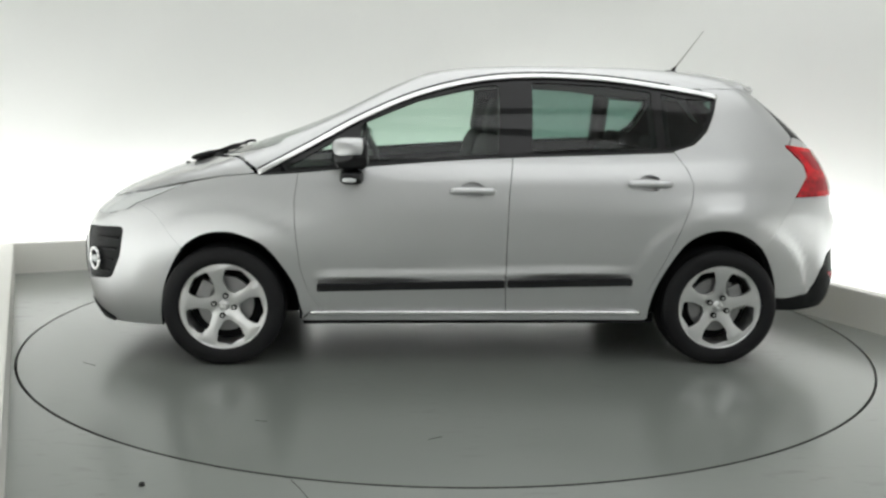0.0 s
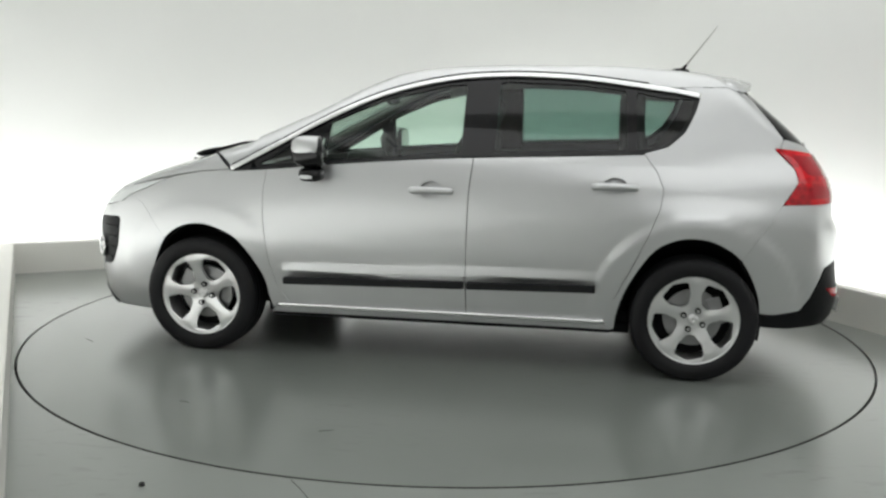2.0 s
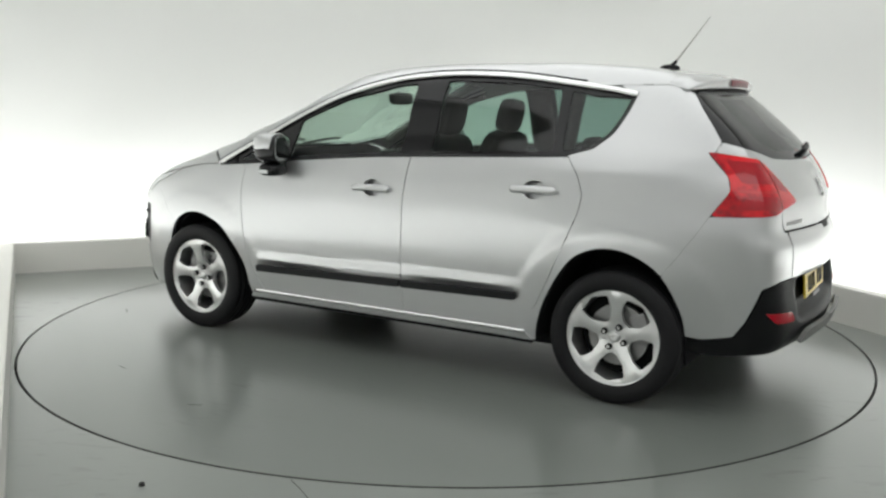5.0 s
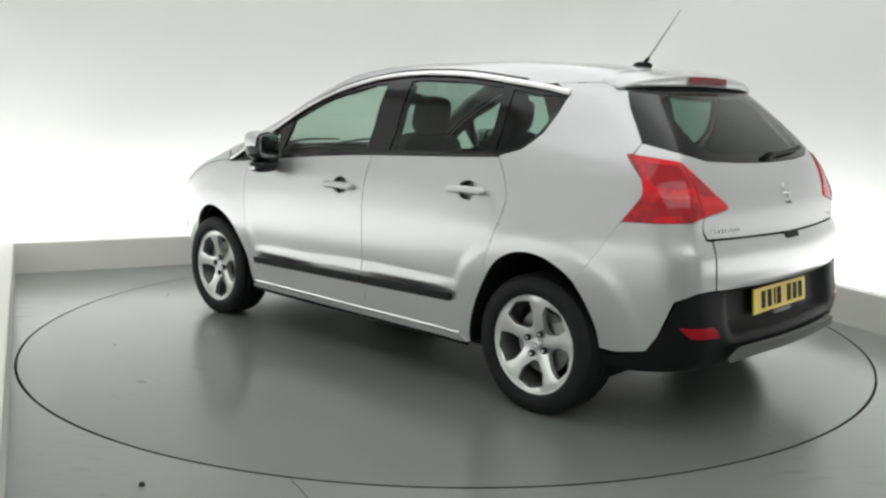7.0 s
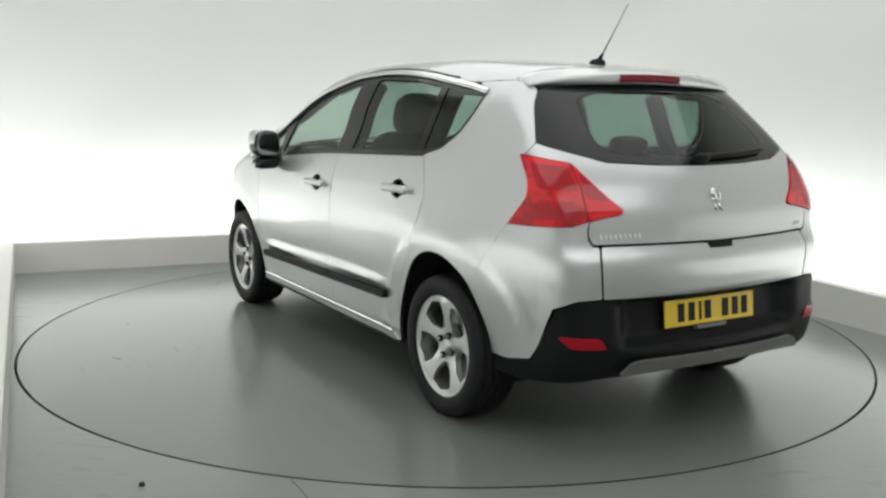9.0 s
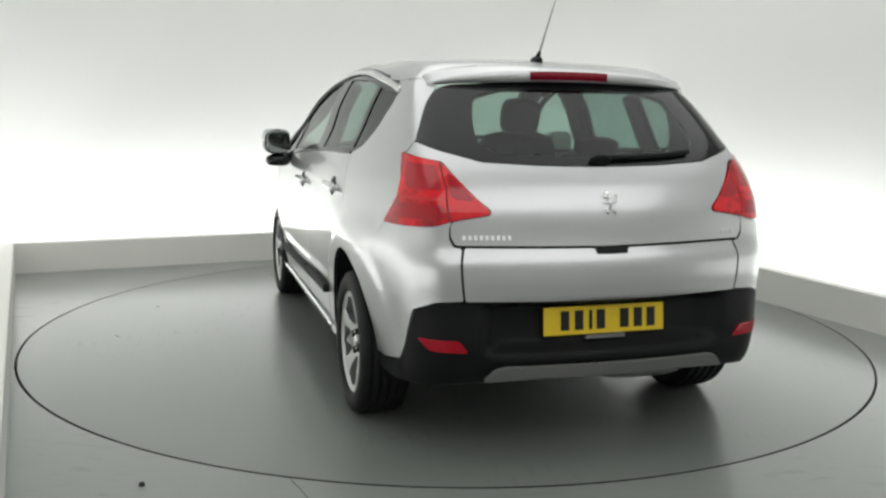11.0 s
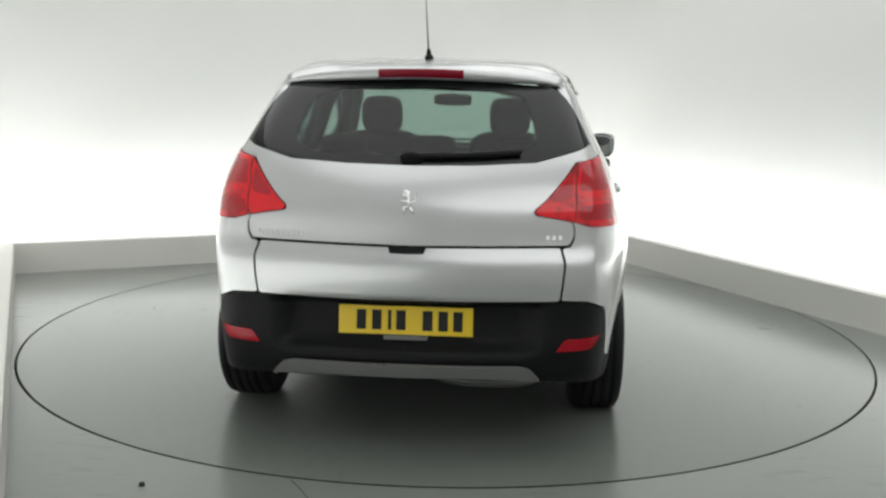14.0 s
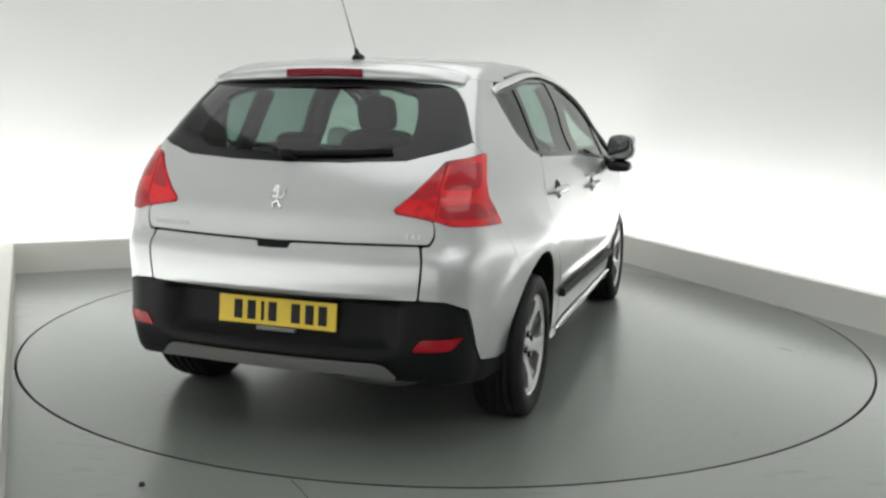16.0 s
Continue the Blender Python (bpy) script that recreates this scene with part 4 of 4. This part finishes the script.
    revolve(bm, [(0.07, 0.005), (0.07, 0.015), (0.145, 0.015), (0.145, -0.007), (0.07, -0.007)], eye, 40)
    part("brake_disc", bm, STEEL, wheel, "bare steel brake disc")
    bm = bmesh.new()
    box(bm, (0.085, -0.03, -0.07), (0.158, 0.034, 0.07), Matrix.Rotation(radians(-25 if x > 0 else 200), 4, "Y"), 0.012)
    part("brake_caliper", bm, STEEL, wheel)
    bm = bmesh.new()
    revolve(bm, [(0.0005, -0.05), (RIM_R - 0.02, -0.05), (RIM_R - 0.02, -0.06), (0.0005, -0.06)], eye, 32)
    part("backplate", bm, DARK, wheel)
    return wheel


for wx, s, ph in ((WHEEL_X, 1, 80), (-WHEEL_X, 1, 95), (WHEEL_X, -1, 70), (-WHEEL_X, -1, 52)):
    build_wheel(wx, s, ph)


MIRROR = material("mirror_glass", (0.36, 0.38, 0.375), 0.04, 1.0)


def build_mirror(s):
    mirror = new("door_mirror")
    mirror.parent = car
    tagged(mirror, "silver-capped door mirror with a black foot")
    c = Vector((0.645, s * 0.972, 1.112))
    lean = Matrix.Translation(c) @ pose(0, 0, 0, 0, 0, s * 9)
    bm = bmesh.new()
    lump(bm, (0.098, 0.086, 0.082), lean, 3.0)
    for v in bm.verts:
        q = lean.inverted() @ v.co
        if q.x < -0.068:
            q.x = -0.068
        q.y *= 1 - 0.25 * max(0, q.x / 0.075)
        if q.x > -0.050:
            q.y, q.z = q.y * 0.95, q.z * 0.95
        v.co = lean @ q
    part("housing", bm, BLACK_GLOSS, mirror, "black mirror housing", True)
    bm = bmesh.new()
    lump(bm, (0.094, 0.0845, 0.057), Matrix.Translation(c + Vector((0.003, 0, 0.024))) @ pose(0, 0, 0, 0, 0, s * 9), 3.2)
    cut = Matrix.Translation(c) @ pose(0, 0, 0, 0, 0, s * 9)
    for v in bm.verts:
        q = cut.inverted() @ v.co
        q.x = max(q.x, -0.046)
        q.y *= 1 - 0.25 * max(0, q.x / 0.078)
        v.co = cut @ q
    part("cap", bm, PAINT, mirror, "silver-painted mirror cap", True)
    bm = bmesh.new()
    lump(bm, (0.004, 0.074, 0.066), lean @ Matrix.Translation((-0.070, 0, 0)), 4.0)
    part("mirror_glass", bm, MIRROR, mirror, "rear-view mirror glass", True)
    bm = bmesh.new()
    tube(bm, [(0.66, s * 0.835, 1.035), (0.665, s * 0.88, 1.015), (0.66, s * 0.93, 1.010), (0.65, s * 0.98, 1.045)], [0.045, 0.040, 0.036, 0.030], 12, 0.7)
    part("foot", bm, PLASTIC, mirror, "black plastic mirror foot", True)
    bm = bmesh.new()
    lump(bm, (0.062, 0.075, 0.038), Matrix.Translation((0.645, s * 0.958, 0.995)), 3.0)
    part("lower_shell", bm, BLACK_GLOSS, mirror, "", True)
    bm = bmesh.new()
    lump(bm, (0.036, 0.018, 0.012), Matrix.Translation((0.655, s * 1.021, 0.985)), 3.0)
    part("side_repeater", bm, CLEAR_LENS, mirror, "clear side indicator", True)


for s in (1, -1):
    build_mirror(s)


def build_spoiler():
    """A lip that carries the roof line on over the top of the rear window."""
    edge = lambda y: -1.606 + 0.17 * y * y + 0.035 * (abs(y) / 0.60) ** 8
    crest = lambda y: 1.512 - 0.115 * y * y - 0.018 * (abs(y) / 0.60) ** 8
    bm = bmesh.new()
    rows = []
    for y in np.linspace(-0.595, 0.595, 41):
        xr, zt = edge(y), crest(y)
        z0 = float(TOP(-1.44)) - 0.06 * y * y - 0.035 * (abs(y) / 0.60) ** 6 + 0.003
        thick = 0.046 * (1 - 0.72 * (abs(y) / 0.60) ** 3)
        mid = (xr - 1.44) / 2
        pts = [(-1.40, z0 - 0.014), (-1.44, z0 - 0.001), (mid, (z0 + zt) / 2 + 0.006), (xr + 0.03, zt + 0.004), (xr + 0.007, zt), (xr, zt - 0.008),
               (xr + 0.004, zt - thick), (xr + 0.014, zt - thick - 0.004), (xr + 0.05, zt - thick + 0.004), (-1.44, z0 - 0.055), (-1.40, z0 - 0.05)]
        rows.append([bm.verts.new((x, y, z)) for x, z in pts])
    n = len(rows[0])
    for p, q in zip(rows, rows[1:]):
        for i in range(n):
            bm.faces.new((p[i], q[i], q[(i + 1) % n], p[(i + 1) % n]))
    bm.faces.new(rows[0])
    bm.faces.new(rows[-1][::-1])
    part("spoiler", bm, PAINT, tailgate, "silver roof spoiler", True)
    bm = bmesh.new()
    rows = [[bm.verts.new((edge(y) + dx, y, crest(y) + dz)) for dx, dz in ((0.014, -0.003), (-0.002, -0.006), (-0.004, -0.022), (-0.001, -0.040), (0.012, -0.042))] for y in np.linspace(-0.178, 0.178, 13)]
    for p, q in zip(rows, rows[1:]):
        for i in range(4):
            bm.faces.new((p[i], q[i], q[i + 1], p[i + 1]))
    part("brake_light", bm, LENS_DARK, tailgate, "dark red high brake light", True)


build_spoiler()


def build_rear_details():
    # number plate with plain bars for its characters
    tilt = Matrix.Translation((-2.026, 0.004, 0.537)) @ pose(0, 0, 0, 0, 6, 0)
    bm = bmesh.new()
    box(bm, (-0.004, -0.260, -0.0555), (0.006, 0.260, 0.0555), tilt, 0.003)
    plate = part("number_plate", bm, PLATE, bumper, "yellow number plate with dark bars")
    bars = [(0.172, 0.036), (0.112, 0.036), (0.062, 0.013), (0.018, 0.036), (-0.085, 0.038), (-0.145, 0.036), (-0.202, 0.036)]
    for y, wd in bars:
        bm = bmesh.new()
        box(bm, (-0.0065, y - wd / 2, -0.037), (-0.0035, y + wd / 2, 0.039), tilt)
        part("plate_bar", bm, GAP, plate)
    bm = bmesh.new()
    box(bm, (-0.012, -0.085, -0.075), (0.02, 0.085, -0.058), tilt, 0.004)
    part("plate_holder", bm, SKID, bumper)
    # badge as a plain upright shape
    c = around(np.array([S_REAR]), np.array([0.995]))[0]
    m = Matrix.Translation(c) @ pose(0, 0, 0, 0, 22, 0) @ Matrix.Scale(1.2, 4)
    bm = bmesh.new()
    limbs = (((0.002, 0.030), (0.0, 0.004), (-0.004, -0.016)), ((0.0, 0.014), (0.022, 0.026)), ((-0.002, 0.000), (0.024, 0.002)),
             ((-0.004, -0.014), (0.014, -0.022), (0.010, -0.038)), ((-0.004, -0.014), (-0.018, -0.038)), ((-0.003, -0.006), (-0.022, 0.004), (-0.024, 0.028)))
    for limb in limbs:
        tube(bm, [m @ Vector((-0.003, y, z)) for y, z in limb], 0.0050, 8)
    lump(bm, (0.005, 0.011, 0.010), m @ pose(-0.003, 0.006, 0.031), 2.2, 12, 8)
    part("badge", bm, CHROME, tailgate, "chrome badge as a plain shape", True)
    for y0, y1 in ((0.592, 0.400), (-0.520, -0.590)):
        k = max(3, int(abs(y1 - y0) / 0.020))
        for i in range(k):
            y = y0 + (y1 - y0) * (i + 0.5) / k
            q = around(*[np.array([v]) for v in at_y(abs(y), 0.868)])[0] * (1, 1 if y > 0 else -1, 1)
            bm = bmesh.new()
            box(bm, (-0.003, -0.0065, -0.009), (0.003, 0.0065, 0.009), Matrix.Translation(q) @ pose(0, 0, 0, 0, 18, 0))
            part("lettering_bar", bm, ALLOY, tailgate)
    # wiper
    line = [at_y(y, z) for y, z in ((0.02, 1.156), (0.15, 1.160), (0.30, 1.166), (0.42, 1.176))]
    p, n = along(line, 0.015, side=-1)
    bm = bmesh.new()
    tube(bm, p, 0.012, 8, 0.8, n)
    wiper = part("rear_wiper", bm, PLASTIC, tailgate, "black rear wiper", True)
    p, n = along(line, 0.006, side=-1)
    bm = bmesh.new()
    tube(bm, p, 0.008, 6, 1.2, n)
    part("blade", bm, RUBBER, wiper, "", True)
    bm = bmesh.new()
    q = around(*[np.array([v]) for v in at_y(0.0, 1.150)])[0]
    lump(bm, (0.036, 0.045, 0.016), Matrix.Translation(q) @ pose(0, 0, 0, 0, 50, 0), 2.6)
    part("hub", bm, PLASTIC, wiper, "", True)
    # tail lamp dividing line where the tailgate closes
    for s in (1, -1):
        p, n = along([at_y(0.640, 1.140), at_y(0.634, 1.05), at_y(0.632, 0.935)], 0.0065, side=s)
        bm = bmesh.new()
        tube(bm, p, 0.0022, 6, 0.5, n)
        part("lamp_seam", bm, GAP, tailgate)


build_rear_details()


def build_aerial():
    bm = bmesh.new()
    z0 = float(over(np.array([-1.25]), np.array([math.pi / 2]))[0, 2])
    lump(bm, (0.055, 0.020, 0.022), Matrix.Translation((-1.240, 0, z0 + 0.004)), 2.2)
    tube(bm, [(-1.245, 0, z0 + 0.010), (-1.275, 0, z0 + 0.045)], [0.014, 0.007], 10)
    aerial = part("aerial", bm, PLASTIC, car, "black roof aerial", True)
    # rod coloured grey to imitate its wash-out against the bright wall
    bm = bmesh.new()
    tube(bm, [(-1.272, 0, z0 + 0.042), (-1.345, 0, z0 + 0.140), (-1.435, 0, z0 + 0.262)], [0.0045, 0.0034, 0.0020], 8)
    part("rod", bm, TRIM_GREY, aerial, "thin aerial rod, its grey imitating wash-out by the bright wall", True)


build_aerial()


def build_cowl():
    """Wiper cowl and washer jets ahead of the windscreen."""
    bm = bmesh.new()
    for s in (1, -1):
        tube(bm, [(1.30, s * 0.63, float(TOP(1.30)) - 0.045), (1.41, s * 0.36, float(TOP(1.41)) - 0.014), (1.445, 0, float(TOP(1.445)) + 0.002)], 0.022, 8, 0.6)
    lump(bm, (0.085, 0.16, 0.020), pose(1.475, 0.24, float(TOP(1.475)) + 0.004, 0, 14, -12), 2.4)
    cowl = part("wiper_cowl", bm, PLASTIC, car, "black wiper cowl below the windscreen", True)
    for y in (0.35, -0.25):
        bm = bmesh.new()
        tube(bm, [(1.43, y, float(TOP(1.43)) + 0.006), (1.36, y - 0.25, float(TOP(1.36)) + 0.016), (1.33, y - 0.50 if y > 0 else y - 0.3, float(TOP(1.33)) + 0.006)], 0.009, 6)
        part("wiper_arm", bm, PLASTIC, cowl, "", True)
    for y in (0.3, -0.3):
        bm = bmesh.new()
        lump(bm, (0.014, 0.010, 0.007), Matrix.Translation((1.585, y, float(TOP(1.585)) - 0.10 * y * y + 0.003)), 2.2, 12, 8)
        part("washer_jet", bm, PLASTIC, car, "", True)


build_cowl()


# ---------------------------------------------------------------- cabin
def cushion(name, size, m, parent, power=4.5, label=""):
    bm = bmesh.new()
    lump(bm, size, m, power)
    return part(name, bm, CLOTH, parent, label, True)


def build_seat(name, x, y, width, back_h, rake, head):
    seat = new(name)
    seat.parent = car
    tagged(seat, "charcoal cloth car seat with headrest")
    cushion("cushion", (0.26, width / 2, 0.09), pose(x + 0.28, y, 0.62, 0, -6, 0), seat)
    lean = pose(x, y, 0.62, 0, -rake, 0)
    cushion("backrest", (0.075, width / 2, back_h / 2), lean @ pose(0, 0, back_h / 2), seat)
    if head:
        cushion("headrest", (0.055, 0.118, 0.105), lean @ pose(0.015, 0, back_h + 0.095), seat, 3.6)
        for dy in (-0.055, 0.055):
            bm = bmesh.new()
            tube(bm, [lean @ Vector((0.005, dy, back_h - 0.03)), lean @ Vector((0.01, dy, back_h + 0.06))], 0.006, 8)
            part("headrest_post", bm, STEEL, seat)
    return seat


def build_cabin():
    for y in (0.37, -0.37):
        build_seat("front_seat", 0.02, y, 0.50, 0.60, 14, True)
    for y in (0.43, 0.0, -0.43):
        build_seat("rear_seat", -0.86, y, 0.43, 0.53, 16, False)
        cushion("low_headrest", (0.045, 0.115, 0.045), pose(-1.015, y, 1.165, 0, -16, 0), car, 3.6, "charcoal low headrest of the rear bench")
    bm = bmesh.new()
    box(bm, (0.62, -0.72, 0.62), (1.12, 0.72, 0.985), None, 0.05)
    for v in bm.verts:
        if v.co.x < 0.85 and v.co.z > 0.9:
            v.co.z -= 0.02
    dash = part("dashboard", bm, PLASTIC, car, "black moulded dashboard")
    bm = bmesh.new()
    lump(bm, (0.12, 0.19, 0.06), pose(0.70, -0.38, 1.00), 3)
    part("instrument_hood", bm, PLASTIC, dash, "", True)
    # steering wheel
    bm = bmesh.new()
    m = pose(0.50, -0.38, 0.985, 0, -62, 0)
    ring = [m @ Vector((0.185 * math.cos(a), 0.185 * math.sin(a), 0)) for a in np.linspace(0, 2 * math.pi, 41)]
    tube(bm, ring, 0.015, 8)
    for a in (0, 120, 240):
        tube(bm, [m @ Vector((0.03 * math.cos(radians(a + 180)), 0.03 * math.sin(radians(a + 180)), -0.02)), m @ Vector((0.18 * math.cos(radians(a + 180)), 0.18 * math.sin(radians(a + 180)), 0))], 0.018, 8, 0.5)
    lump(bm, (0.07, 0.08, 0.03), m @ pose(0, 0, -0.02), 3, 16, 10)
    tube(bm, [m @ Vector((0, 0, -0.02)), m @ Vector((0, 0, -0.22))], 0.03, 10)
    part("steering_wheel", bm, PLASTIC, car, "black steering wheel", True)
    bm = bmesh.new()
    lump(bm, (0.022, 0.120, 0.036), pose(0.440, 0, 1.390, 0, 8, 0), 4)
    tube(bm, [(0.45, 0, 1.40), (0.470, 0, 1.428)], 0.014, 8)
    part("cabin_mirror", bm, PLASTIC, car, "black rear-view mirror on the windscreen", True)
    bm = bmesh.new()
    box(bm, (-1.55, -0.68, 0.24), (0.80, 0.68, 0.30), None, 0.01)
    part("cabin_floor", bm, DARK, car, "dark carpeted floor pan")
    bm = bmesh.new()
    box(bm, (-1.82, -0.50, 0.60), (-0.98, 0.50, 0.63), None, 0.008)
    part("boot_floor", bm, DARK, car)
    bm = bmesh.new()
    box(bm, (-1.76, -0.60, 1.055), (-1.06, 0.60, 1.072), None, 0.006)
    part("parcel_shelf", bm, CLOTH, car, "charcoal parcel shelf")
    # floor of the car and what hangs below
    bm = bmesh.new()
    box(bm, (0.75, -0.50, 0.20), (1.95, 0.50, 0.55), None, 0.03)
    part("engine_tray", bm, DARK, car)
    # two unseen boxes, added to block light and deepen the shadow below
    bm = bmesh.new()
    box(bm, (-1.00, -0.72, 0.190), (0.88, 0.72, 0.245), None, 0.02)
    part("under_light_block", bm, DARK, car)
    bm = bmesh.new()
    box(bm, (-1.78, -0.50, 0.285), (-1.00, 0.50, 0.345), None, 0.03)
    part("rear_light_block", bm, DARK, car)
    bm = bmesh.new()
    box(bm, (-1.94, -0.46, 0.33), (-1.45, 0.46, 0.50), None, 0.03)
    part("spare_wheel_well", bm, DARK, car)
    for x in (WHEEL_X, -WHEEL_X):
        bm = bmesh.new()
        tube(bm, [(x, -0.70, WHEEL_Z - 0.01), (x, 0.70, WHEEL_Z - 0.01)], 0.035, 10)
        part("axle", bm, DARK, car)
    bm = bmesh.new()
    tube(bm, [(-1.05, 0.0, 0.25), (-1.35, -0.10, 0.26), (-1.55, -0.25, 0.27)], 0.03, 10)
    lump(bm, (0.16, 0.24, 0.07), pose(-1.70, -0.30, 0.275), 3)
    part("silencer", bm, STEEL, car, "dull steel exhaust silencer", True)
    # pillar linings inside the window band
    for s in (1, -1):
        panel("pillar_lining", [at_x(-1.318, 1.43), at_x(-1.292, 1.34), at_x(-1.246, 1.245), at_x(-1.165, 1.155), at_x(-1.66, 1.155), at_x(-1.67, 1.219), at_x(-1.625, 1.285), at_x(-1.56, 1.365), at_x(-1.50, 1.428)], DARK, car, side=s, lift=-0.024, rim=0, gap=0, r=0.01)
        for x0, x1 in ((-0.115, -0.275), (-0.93, -1.03)):
            lo = float(np.interp(-x0, [-p[0] for p in BELT], [p[1] for p in BELT]))
            p, n = along([((x0 + x1) / 2, lo), ((x0 + x1) / 2, 1.49 if x0 > -0.5 else 1.44)], -0.055, side=s)
            bm = bmesh.new()
            tube(bm, p, abs(x1 - x0) / 2 + 0.005, 8, 0.42 if x0 > -0.5 else 0.7, n)
            part("pillar_lining", bm, DARK, car, "", True)
        p, n = along([over_y(1.05, 0.785), over_y(0.86, 0.735), over_y(0.60, 0.665), over_y(0.36, 0.605), over_y(0.22, 0.57)], -0.04, surface=over, side=s)
        bm = bmesh.new()
        tube(bm, p, 0.038, 8, 0.45, n)
        part("screen_pillar_lining", bm, TRIM_GREY, car, "", True)


build_cabin()


# ---------------------------------------------------------------- what moves
def heading(t):
    return 184.008 - 6.761519 * t - 0.0242403 * t ** 2 + 0.00052369 * t ** 3


def motions():
    """The disc turns slowly and carries the car, which stands a little off its centre."""
    disc_rows, car_rows = [], []
    for i in range(33):
        t = i * 0.5
        a = heading(t)
        m = pose(0, 0, 0, 0, 0, a)
        disc_rows.append((t, m))
        car_rows.append((t, m @ pose(-0.0948, 0.0039, 0)))
    walk(turntable, disc_rows)
    walk(car, car_rows)


motions()
